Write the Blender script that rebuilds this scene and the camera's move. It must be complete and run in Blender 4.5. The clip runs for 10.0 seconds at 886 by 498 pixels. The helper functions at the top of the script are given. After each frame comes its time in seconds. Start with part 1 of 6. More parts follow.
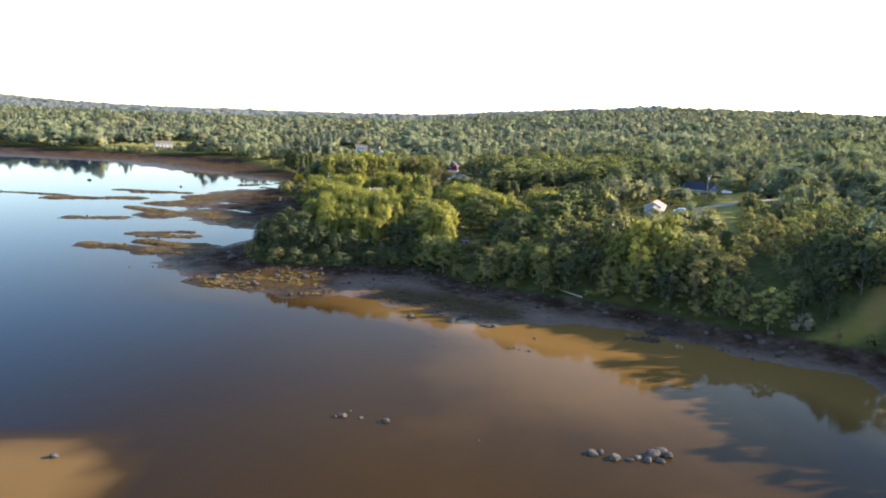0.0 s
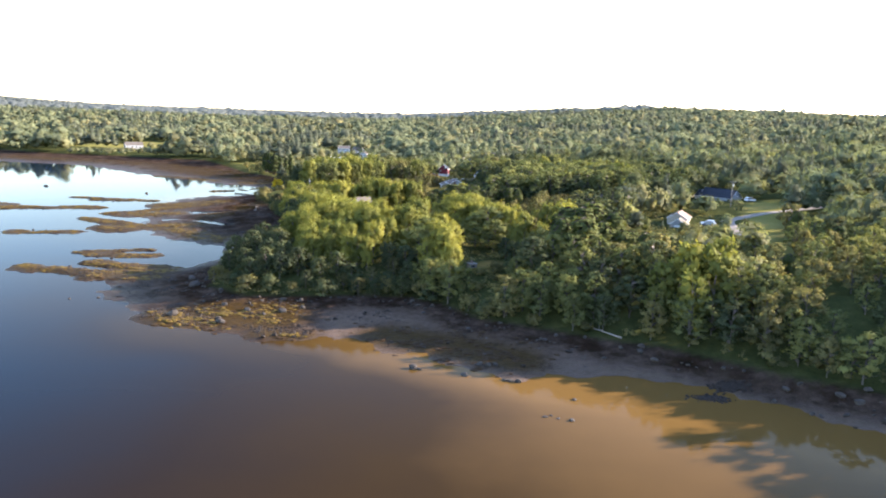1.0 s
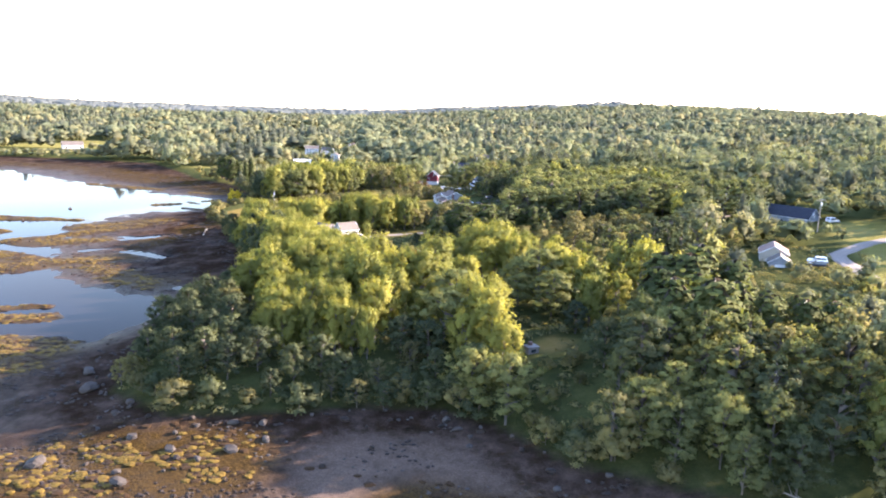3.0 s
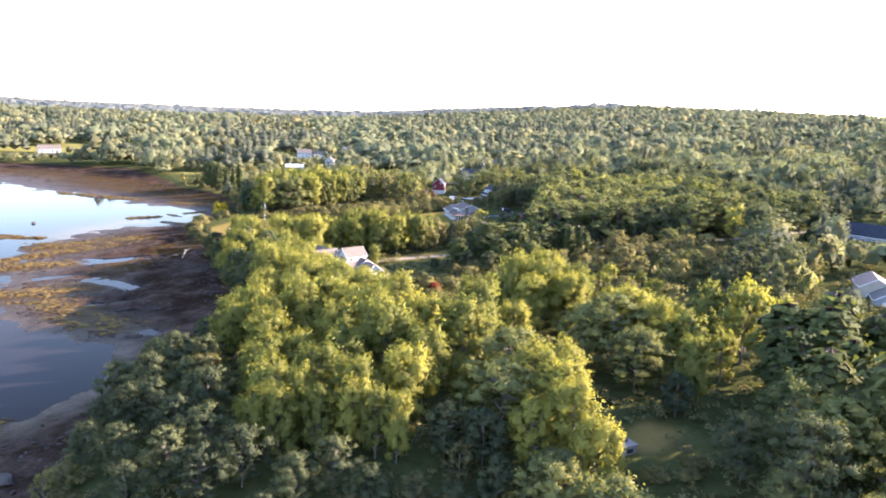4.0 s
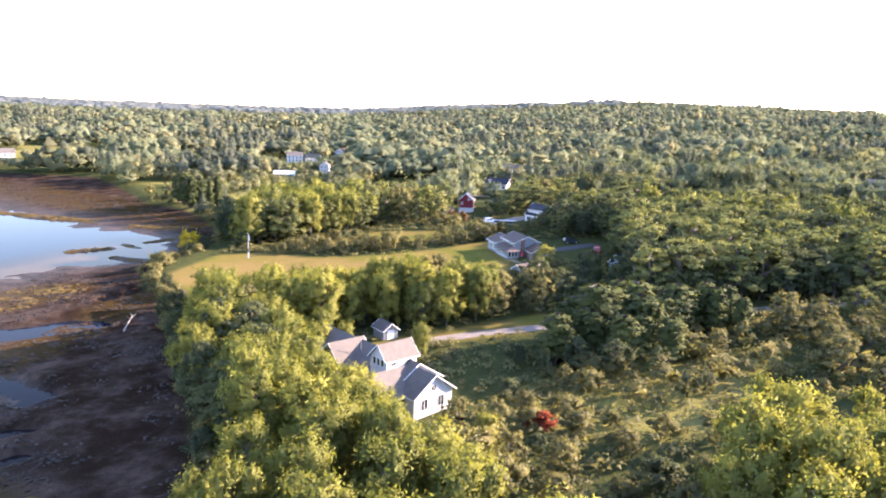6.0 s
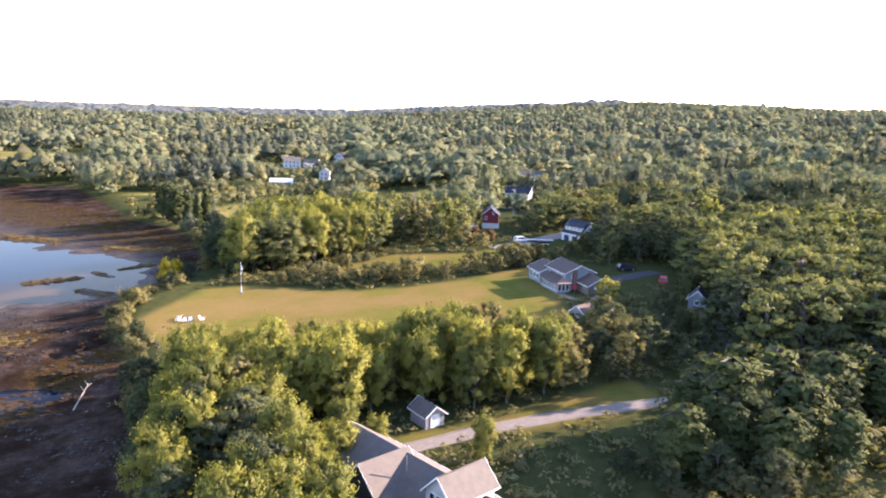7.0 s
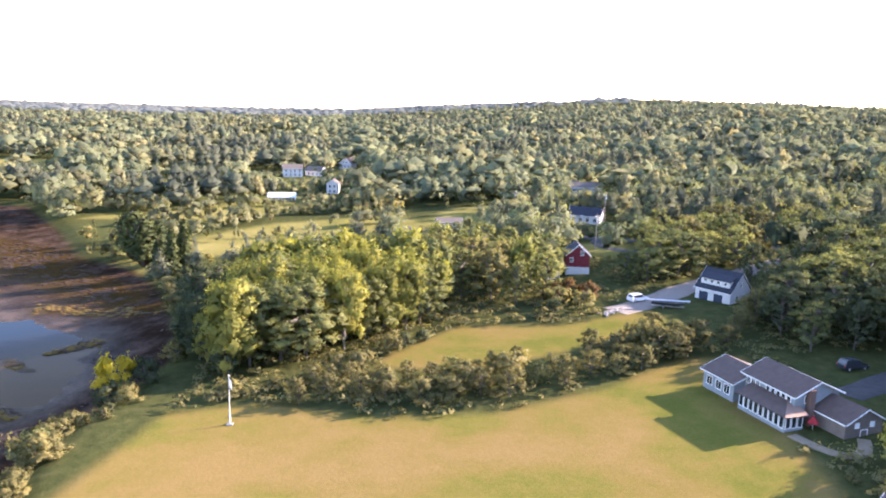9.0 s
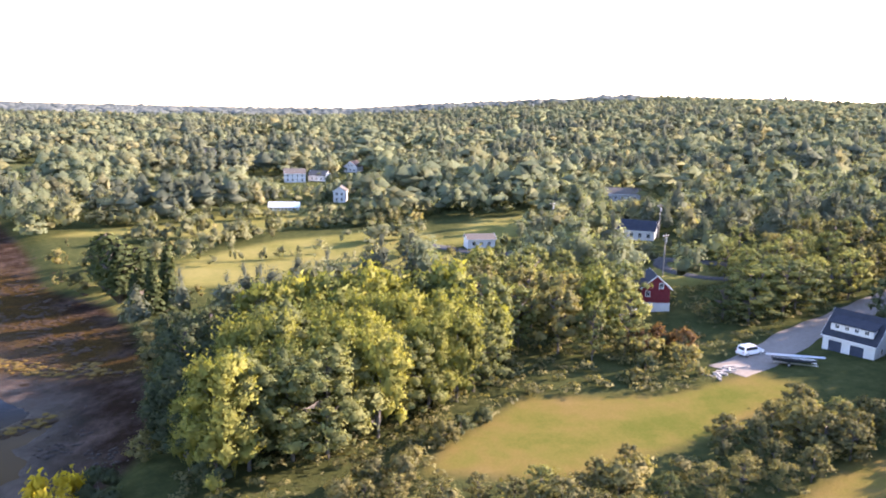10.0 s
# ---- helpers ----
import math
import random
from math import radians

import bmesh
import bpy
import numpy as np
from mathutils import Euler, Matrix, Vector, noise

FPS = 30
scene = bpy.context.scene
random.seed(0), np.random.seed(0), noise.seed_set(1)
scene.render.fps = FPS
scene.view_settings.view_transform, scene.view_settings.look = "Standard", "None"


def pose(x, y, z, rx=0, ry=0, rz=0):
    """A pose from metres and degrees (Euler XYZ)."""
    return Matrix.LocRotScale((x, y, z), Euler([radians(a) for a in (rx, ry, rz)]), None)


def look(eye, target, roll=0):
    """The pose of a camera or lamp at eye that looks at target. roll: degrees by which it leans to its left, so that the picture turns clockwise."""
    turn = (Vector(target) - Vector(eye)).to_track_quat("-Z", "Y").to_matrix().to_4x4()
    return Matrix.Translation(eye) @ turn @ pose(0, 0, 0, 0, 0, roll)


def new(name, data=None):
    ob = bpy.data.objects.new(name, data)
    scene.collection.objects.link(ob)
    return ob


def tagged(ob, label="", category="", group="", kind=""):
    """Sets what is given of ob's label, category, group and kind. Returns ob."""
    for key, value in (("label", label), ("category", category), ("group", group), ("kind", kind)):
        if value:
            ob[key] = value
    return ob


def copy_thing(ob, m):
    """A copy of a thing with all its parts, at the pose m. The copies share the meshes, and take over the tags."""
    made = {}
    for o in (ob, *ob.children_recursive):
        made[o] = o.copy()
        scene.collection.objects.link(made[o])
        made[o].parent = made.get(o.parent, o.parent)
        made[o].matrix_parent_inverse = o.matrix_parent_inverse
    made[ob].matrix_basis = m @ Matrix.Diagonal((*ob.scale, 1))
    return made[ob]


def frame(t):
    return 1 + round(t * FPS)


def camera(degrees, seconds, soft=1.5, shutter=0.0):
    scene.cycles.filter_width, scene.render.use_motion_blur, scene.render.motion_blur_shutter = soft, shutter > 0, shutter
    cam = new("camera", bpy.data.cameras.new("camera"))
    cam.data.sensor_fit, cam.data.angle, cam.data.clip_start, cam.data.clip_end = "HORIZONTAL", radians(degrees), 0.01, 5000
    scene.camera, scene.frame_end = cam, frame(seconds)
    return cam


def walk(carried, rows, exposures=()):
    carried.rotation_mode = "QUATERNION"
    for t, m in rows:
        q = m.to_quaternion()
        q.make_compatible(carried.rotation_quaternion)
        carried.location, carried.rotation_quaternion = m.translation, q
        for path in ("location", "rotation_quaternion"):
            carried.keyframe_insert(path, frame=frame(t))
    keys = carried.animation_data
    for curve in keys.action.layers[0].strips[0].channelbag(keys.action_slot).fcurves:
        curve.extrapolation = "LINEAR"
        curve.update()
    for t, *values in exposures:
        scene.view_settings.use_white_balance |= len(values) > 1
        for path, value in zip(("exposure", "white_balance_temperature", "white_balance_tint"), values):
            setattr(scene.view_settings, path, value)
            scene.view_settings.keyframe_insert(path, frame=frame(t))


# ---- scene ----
cam = camera(62.0, 10.0, soft=2.0)
PATH = [
    (0, (2.056, 4.885, 46.653), (2.05, 6.853, 46.295), 2.1),
    (0.5, (-0.791, 22.324, 46.656), (-0.772, 24.291, 46.297), 2.1),
    (1, (-3.717, 39.762, 46.668), (-3.673, 41.729, 46.31), 2.1),
    (1.5, (-6.606, 57.22, 46.672), (-6.538, 59.186, 46.314), 2.1),
    (2, (-9.436, 74.655, 46.671), (-9.346, 76.621, 46.313), 2.1),
    (2.5, (-12.332, 92.075, 46.764), (-12.22, 94.039, 46.405), 2.2),
    (2.7, (-13.526, 99.048, 46.782), (-13.403, 101.011, 46.416), 2.2),
    (3.8, (-20.023, 138.314, 46.844), (-19.863, 140.275, 46.485), 2.4),
    (4, (-21.174, 145.521, 46.849), (-21.012, 147.482, 46.489), 2.3),
    (4.5, (-23.974, 163.674, 46.889), (-23.802, 165.633, 46.529), 2.3),
    (5, (-26.674, 181.928, 46.939), (-26.492, 183.887, 46.579), 2.3),
    (5.5, (-29.407, 200.304, 47.01), (-29.217, 202.262, 46.65), 2.3),
    (5.7, (-30.477, 207.688, 47.018), (-30.284, 209.645, 46.651), 2.3),
    (6.8, (-36.4, 248.689, 47.073), (-36.195, 250.645, 46.708), 1.9),
    (7, (-37.489, 256.116, 47.075), (-37.281, 258.072, 46.711), 1.9),
    (7.5, (-40.232, 274.569, 47.052), (-40.019, 276.524, 46.686), 1.8),
    (8, (-42.981, 292.914, 47.041), (-42.764, 294.868, 46.673), 1.7),
    (8.5, (-45.795, 311.295, 47.099), (-45.575, 313.249, 46.732), 1.8),
    (9, (-48.616, 329.732, 47.205), (-48.395, 331.686, 46.838), 1.7),
    (9.5, (-51.308, 348.229, 47.253), (-51.085, 350.182, 46.885), 1.5),
    (10, (-53.847, 366.719, 47.204), (-53.624, 368.672, 46.833), 1.3),
]
walk(cam, [(t, look(eye, target, roll)) for t, eye, target, roll in PATH],
     exposures=[(0, 2.4, 6500, 17), (0.6, 2.55, 6500, 18), (1.4, 2.82, 6550, 22), (2.4, 3.22, 6600, 26), (4.0, 3.14, 6600, 30), (4.7, 3.16, 6600, 32), (5.7, 3.12, 6600, 33), (7.2, 2.72, 6600, 33), (8.0, 2.72, 6600, 33), (9.3, 3.04, 6600, 33), (10, 2.9, 6600, 33)])

# ---- daylight: low morning sun from the right, thin bright haze over the sky ----
SUN_UP, SUN_AZ = 20.0, 74.0          # degrees above the horizon; degrees clockwise from +y
world = bpy.data.worlds.new("sky")
scene.world = world
world.use_nodes = True
wn = world.node_tree.nodes
sky = wn.new("ShaderNodeTexSky")
sky.sky_type, sky.sun_disc = "NISHITA", False
sky.sun_elevation, sky.sun_rotation = radians(SUN_UP), radians(SUN_AZ)
sky.air_density, sky.dust_density, sky.ozone_density = 1.2, 0.3, 3.0
world.node_tree.links.new(sky.outputs["Color"], wn["Background"].inputs["Color"])
wn["Background"].inputs["Strength"].default_value = 0.135

sun = new("sun", bpy.data.lights.new("sun", "SUN"))
sun.data.energy, sun.data.angle, sun.data.color = 4.8, radians(0.6), (1.0, 0.88, 0.68)
_az, _up = radians(SUN_AZ), radians(SUN_UP)
SUN_DIR = Vector((math.sin(_az) * math.cos(_up), math.cos(_az) * math.cos(_up), math.sin(_up)))
sun.matrix_world = look(SUN_DIR * 800, (0, 0, 0))
scene.view_settings.exposure = 2.35

# ---- materials ----
def nodes_of(name):
    m = bpy.data.materials.new(name)
    m.use_nodes = True
    return m, m.node_tree.nodes, m.node_tree.links


def noise_tex(n, l, scale, detail=4.0, rough=0.55, vec=None):
    t = n.new("ShaderNodeTexNoise")
    t.inputs["Scale"].default_value, t.inputs["Detail"].default_value, t.inputs["Roughness"].default_value = scale, detail, rough
    if vec is not None:
        l.new(vec, t.inputs["Vector"])
    return t.outputs["Fac"]


def ramp(n, l, fac, stops):
    r = n.new("ShaderNodeValToRGB")
    els = r.color_ramp.elements
    while len(els) < len(stops):
        els.new(0.5)
    for e, (p, c) in zip(els, stops):
        e.position, e.color = p, (*c, 1)
    l.new(fac, r.inputs["Fac"])
    return r.outputs["Color"]


def mix(n, l, fac, a, b, mode="MIX"):
    m = n.new("ShaderNodeMix")
    m.data_type, m.blend_type = "RGBA", mode
    for socket, value in ((m.inputs[0], fac), (m.inputs[6], a), (m.inputs[7], b)):
        if isinstance(value, (int, float)):
            socket.default_value = value
        elif isinstance(value, tuple):
            socket.default_value = (*value, 1)
        else:
            l.new(value, socket)
    return m.outputs[2]


def calc(n, l, op, a, b=0.0, clamp=False):
    m = n.new("ShaderNodeMath")
    m.operation, m.use_clamp = op, clamp
    for socket, value in ((m.inputs[0], a), (m.inputs[1], b)):
        if isinstance(value, (int, float)):
            socket.default_value = value
        else:
            l.new(value, socket)
    return m.outputs[0]


def plain(name, low, high, scale=3.0, rough=0.7, metal=0.0, bump=0.0, bump_scale=20.0, spec=0.4):
    """A surface whose colour wanders between two tones at two scales, with fine relief."""
    m, n, l = nodes_of(name)
    b = n["Principled BSDF"]
    pos = n.new("ShaderNodeNewGeometry").outputs["Position"]
    f = calc(n, l, "MULTIPLY_ADD", noise_tex(n, l, scale, 5, 0.6, pos), 0.65)
    f.node.inputs[2].default_value = 0.0
    g = calc(n, l, "MULTIPLY", noise_tex(n, l, scale * 9, 3, 0.6, pos), 0.35)
    l.new(ramp(n, l, calc(n, l, "ADD", f, g), [(0.3, low), (0.7, high)]), b.inputs["Base Color"])
    b.inputs["Roughness"].default_value, b.inputs["Metallic"].default_value = rough, metal
    b.inputs["Specular IOR Level"].default_value = spec
    if bump:
        k = n.new("ShaderNodeBump")
        k.inputs["Strength"].default_value, k.inputs["Distance"].default_value = bump, 0.05
        l.new(noise_tex(n, l, bump_scale, 4, 0.6, pos), k.inputs["Height"])
        l.new(k.outputs["Normal"], b.inputs["Normal"])
    return m


def leafy(name, dark, light, through_light=0.48, tint="tint"):
    """Leaves: light shines partly through; every tree and every spray has its own tone."""
    m, n, l = nodes_of(name)
    n.remove(n["Principled BSDF"])
    isl = n.new("ShaderNodeNewGeometry").outputs["Random Per Island"]
    obj = n.new("ShaderNodeObjectInfo").outputs["Random"]
    a = n.new("ShaderNodeAttribute")
    a.attribute_name = tint
    own = calc(n, l, "FRACT", calc(n, l, "ADD", obj, a.outputs["Fac"]))
    f = calc(n, l, "ADD", calc(n, l, "MULTIPLY", isl, 0.26), calc(n, l, "MULTIPLY", own, 0.74))
    col = ramp(n, l, f, [(0.05, dark), (0.5, tuple((p + q) / 2 for p, q in zip(dark, light))), (0.95, light)])
    pos = n.new("ShaderNodeNewGeometry").outputs["Position"]
    speck = noise_tex(n, l, 1.7, 5, 0.75, pos)
    col = mix(n, l, 0.4, col, mix(n, l, 1.0, col, ramp(n, l, speck, [(0.3, (0.5, 0.55, 0.6)), (0.5, (0.95, 0.95, 0.9)), (0.7, (1.3, 1.25, 1.05))]), "MULTIPLY"))
    k = n.new("ShaderNodeBump")
    k.inputs["Strength"].default_value, k.inputs["Distance"].default_value = 0.5, 0.4
    l.new(speck, k.inputs["Height"])
    d, t, g = n.new("ShaderNodeBsdfDiffuse"), n.new("ShaderNodeBsdfTranslucent"), n.new("ShaderNodeBsdfGlossy")
    g.inputs["Roughness"].default_value = 0.6
    g.inputs["Color"].default_value = (0.5, 0.5, 0.5, 1)
    l.new(k.outputs["Normal"], d.inputs["Normal"])
    l.new(k.outputs["Normal"], g.inputs["Normal"])
    l.new(col, d.inputs["Color"])
    l.new(mix(n, l, 1.0, col, (1.3, 1.3, 0.75), "MULTIPLY"), t.inputs["Color"])
    s, s2 = n.new("ShaderNodeMixShader"), n.new("ShaderNodeMixShader")
    s.inputs[0].default_value, s2.inputs[0].default_value = through_light, 0.012
    l.new(d.outputs[0], s.inputs[1]), l.new(t.outputs[0], s.inputs[2])
    l.new(s.outputs[0], s2.inputs[1]), l.new(g.outputs[0], s2.inputs[2])
    l.new(s2.outputs[0], n["Material Output"].inputs["Surface"])
    return m


LEAF_POPLAR = leafy("poplar leaves", (0.093, 0.106, 0.030), (0.227, 0.217, 0.048), 0.39)
LEAF_BROAD = leafy("broad leaves", (0.070, 0.085, 0.036), (0.187, 0.189, 0.066), 0.37)
# dark green sorts; also puts the shade of wood edges into leaf colour
LEAF_DEEP_SHADE = leafy("deep green leaves with shade tone", (0.033, 0.045, 0.026), (0.084, 0.096, 0.045), 0.32)
LEAF_SHRUB = leafy("shrub leaves", (0.076, 0.075, 0.035), (0.176, 0.157, 0.063), 0.37)
LEAF_RUST = leafy("rusty shrub leaves", (0.074, 0.043, 0.023), (0.126, 0.079, 0.034))
LEAF_SILVER = leafy("silvery leaves", (0.118, 0.119, 0.091), (0.200, 0.194, 0.151), 0.42)
LEAF_RED = leafy("red shrub leaves", (0.142, 0.026, 0.018), (0.231, 0.052, 0.028))
LEAF_PINE = leafy("pine needles", (0.030, 0.042, 0.016), (0.078, 0.090, 0.030), 0.27)
# further woods: aerial haze painted in as greyer, bluer leaf colours
LEAF_FAR = leafy("haze-tinted mixed woodland leaves", (0.093, 0.113, 0.071), (0.175, 0.194, 0.108), 0.42)
LEAF_FAR_OLIVE = leafy("haze-tinted olive woodland leaves", (0.109, 0.119, 0.066), (0.196, 0.194, 0.101), 0.42)
LEAF_FAR_PALE = leafy("haze-tinted pale woodland leaves", (0.140, 0.137, 0.076), (0.210, 0.195, 0.097), 0.42)
LEAF_FAR_DARK = leafy("haze-tinted dark woodland needles", (0.062, 0.074, 0.053), (0.113, 0.124, 0.081), 0.32)
LEAF_RIDGE = leafy("haze-tinted ridge woodland leaves", (0.115, 0.133, 0.132), (0.155, 0.172, 0.167), 0.42)
LEAF_GOLD = leafy("golden leaves", (0.260, 0.196, 0.014), (0.424, 0.319, 0.025))
BARK = plain("bark", (0.04, 0.034, 0.028), (0.11, 0.095, 0.08), 2.0, 0.9, bump=0.5)
BARK_PALE = plain("pale bark", (0.07, 0.06, 0.05), (0.16, 0.145, 0.125), 2.0, 0.85, bump=0.4)


def ground_material():
    m, n, l = nodes_of("ground")
    b = n["Principled BSDF"]
    geo = n.new("ShaderNodeNewGeometry")
    pos = geo.outputs["Position"]
    sep = n.new("ShaderNodeSeparateXYZ")
    l.new(pos, sep.inputs[0])

    def mask(name):
        a = n.new("ShaderNodeAttribute")
        a.attribute_name = name
        return a.outputs["Fac"]

    broad, mid, fine = noise_tex(n, l, 0.06, 4, 0.6, pos), noise_tex(n, l, 0.5, 4, 0.65, pos), noise_tex(n, l, 3.5, 4, 0.7, pos)
    # woodland floor: litter, moss and scrub
    soil = ramp(n, l, calc(n, l, "ADD", calc(n, l, "MULTIPLY", mid, 0.6), calc(n, l, "MULTIPLY", fine, 0.4)),
                [(0.3, (0.022, 0.028, 0.012)), (0.55, (0.045, 0.05, 0.018)), (0.75, (0.08, 0.07, 0.035))])
    # mown lawn: green where damp, straw-coloured where dry
    dry = calc(n, l, "ADD", calc(n, l, "SUBTRACT", calc(n, l, "MULTIPLY", broad, 0.88), 0.005), calc(n, l, "MULTIPLY", mid, 0.2))
    dry = calc(n, l, "SUBTRACT", dry, calc(n, l, "MULTIPLY", mask("lush"), 0.12))
    lawn = ramp(n, l, dry, [(0.32, (0.060, 0.074, 0.011)), (0.42, (0.098, 0.090, 0.019)), (0.50, (0.122, 0.091, 0.026)), (0.63, (0.150, 0.100, 0.038))])
    lawn = mix(n, l, 0.3, lawn, ramp(n, l, fine, [(0.3, (0.055, 0.05, 0.014)), (0.7, (0.165, 0.124, 0.045))]))
    meadow = ramp(n, l, calc(n, l, "ADD", calc(n, l, "MULTIPLY", broad, 0.55), calc(n, l, "ADD", calc(n, l, "MULTIPLY", mid, 0.25), calc(n, l, "MULTIPLY", fine, 0.2))),
                  [(0.3, (0.062, 0.066, 0.02)), (0.46, (0.118, 0.11, 0.033)), (0.66, (0.172, 0.146, 0.054))])
    # broad pale blotches in the mud's colour stand for sun between tree shadows
    sunlit_patch = noise_tex(n, l, 0.14, 3, 0.6, pos)
    mud = ramp(n, l, calc(n, l, "ADD", calc(n, l, "MULTIPLY", sunlit_patch, 0.5), calc(n, l, "ADD", calc(n, l, "MULTIPLY", mid, 0.3), calc(n, l, "MULTIPLY", fine, 0.2))),
               [(0.3, (0.006, 0.004, 0.0035)), (0.45, (0.02, 0.012, 0.0085)), (0.54, (0.038, 0.026, 0.02)), (0.66, (0.08, 0.053, 0.04))])
    weed = ramp(n, l, fine, [(0.3, (0.012, 0.008, 0.005)), (0.5, (0.034, 0.021, 0.008)), (0.7, (0.075, 0.045, 0.014))])
    col = mix(n, l, mask("meadow"), soil, meadow)
    col = mix(n, l, mask("lawn"), col, lawn)
    shore = calc(n, l, "ADD", mask("shore"), calc(n, l, "MULTIPLY", calc(n, l, "SUBTRACT", mid, 0.5), 0.5), True)
    shore = calc(n, l, "MULTIPLY", shore, calc(n, l, "GREATER_THAN", mask("shore"), 0.02))
    weedy = calc(n, l, "MULTIPLY_ADD", calc(n, l, "SUBTRACT", mid, 0.5), 3.0)
    l.new(mask("weed"), weedy.node.inputs[2])
    weedy.node.use_clamp = True
    mud = mix(n, l, calc(n, l, "MULTIPLY", weedy, calc(n, l, "GREATER_THAN", mask("weed"), 0.05)), mud, weed)
    sand = calc(n, l, "ADD", mask("sand"), calc(n, l, "MULTIPLY", calc(n, l, "SUBTRACT", mid, 0.5), 0.9), True)
    mud = mix(n, l, calc(n, l, "MULTIPLY", sand, calc(n, l, "GREATER_THAN", mask("sand"), 0.02)), mud, ramp(n, l, fine, [(0.3, (0.06, 0.042, 0.032)), (0.7, (0.115, 0.083, 0.064))]))
    l.new(mix(n, l, shore, col, mud), b.inputs["Base Color"])
    # mud is wet and glossy low down by the water
    wet = calc(n, l, "MULTIPLY", shore, calc(n, l, "SUBTRACT", 1.0, calc(n, l, "MULTIPLY", sep.outputs["Z"], 0.7, True), True))
    l.new(calc(n, l, "SUBTRACT", 0.92, calc(n, l, "MULTIPLY", wet, 0.45)), b.inputs["Roughness"])
    l.new(calc(n, l, "MULTIPLY", wet, 0.04), b.inputs["Specular IOR Level"])
    k = n.new("ShaderNodeBump")
    k.inputs["Distance"].default_value = 0.25
    l.new(calc(n, l, "SUBTRACT", 0.6, calc(n, l, "MULTIPLY", mask("lawn"), 0.42)), k.inputs["Strength"])
    l.new(calc(n, l, "ADD", fine, mid), k.inputs["Height"])
    l.new(k.outputs["Normal"], b.inputs["Normal"])
    return m


def water_material():
    """Still tidal water: brown with silt over the flats, dark and clear further out."""
    m, n, l = nodes_of("tidal water")
    b = n["Principled BSDF"]
    pos = n.new("ShaderNodeNewGeometry").outputs["Position"]
    a = n.new("ShaderNodeAttribute")
    a.attribute_name = "silt"
    f = calc(n, l, "ADD", a.outputs["Fac"], calc(n, l, "MULTIPLY", calc(n, l, "SUBTRACT", noise_tex(n, l, 0.035, 4, 0.55, pos), 0.5), 0.22), True)
    l.new(ramp(n, l, f, [(0.0, (0.004, 0.010, 0.02)), (0.4, (0.012, 0.008, 0.006)), (0.66, (0.022, 0.0125, 0.0038)), (1.0, (0.095, 0.054, 0.017))]), b.inputs["Base Color"])
    b.inputs["Roughness"].default_value, b.inputs["IOR"].default_value = 0.05, 1.33
    b.inputs["Specular IOR Level"].default_value = 0.027
    k = n.new("ShaderNodeBump")
    k.inputs["Strength"].default_value, k.inputs["Distance"].default_value = 0.05, 0.08
    l.new(noise_tex(n, l, 0.7, 3, 0.5, pos), k.inputs["Height"])
    l.new(k.outputs["Normal"], b.inputs["Normal"])
    return m


GROUND, WATER = ground_material(), water_material()

# ---- the lie of the land ----
BANK = np.array([(1500, -200), (300, 15), (160, 62), (112, 92), (96, 106), (91, 122), (92, 138), (90, 149), (76, 157), (63, 164), (44, 180), (33, 184), (20, 191), (8, 197), (0, 209),
                 (-8, 214), (-19, 215), (-32, 212), (-47, 211), (-58, 220), (-60, 240), (-57, 264), (-51, 288), (-55, 312), (-63, 338), (-78, 380), (-90, 406), (-91, 425),
                 (-85, 446), (-82, 460), (-87, 480), (-97, 508), (-110, 532), (-130, 548), (-152, 592), (-189, 654), (-253, 669), (-326, 677), (-423, 713), (-700, 780), (-1500, 900), (-4800, 1300)], float)
TIDE = np.array([(1500, -260), (300, -10), (150, 45), (104, 80), (88, 100), (84, 118), (85, 132), (82, 141), (73, 146), (64, 150), (58, 159), (42, 168), (17, 171), (1, 177), (-12, 181), (-19, 188),
                 (-39, 187), (-58, 193), (-73, 206), (-84, 219), (-89, 230), (-91, 240), (-83, 249), (-74, 253), (-69, 259), (-68, 268), (-70, 282), (-80, 291), (-92, 296), (-106, 308), (-116, 330), (-124, 352),
                 (-132, 380), (-132, 402), (-119, 430), (-106, 435), (-98, 446), (-97, 460), (-103, 480), (-116, 490), (-139, 497), (-162, 522), (-197, 537), (-264, 596),
                 (-312, 602), (-361, 608), (-480, 640), (-700, 690), (-1500, 820), (-4800, 1200)], float)
FAR = [(-4800, 4800), (4800, 4800), (4800, -300)]
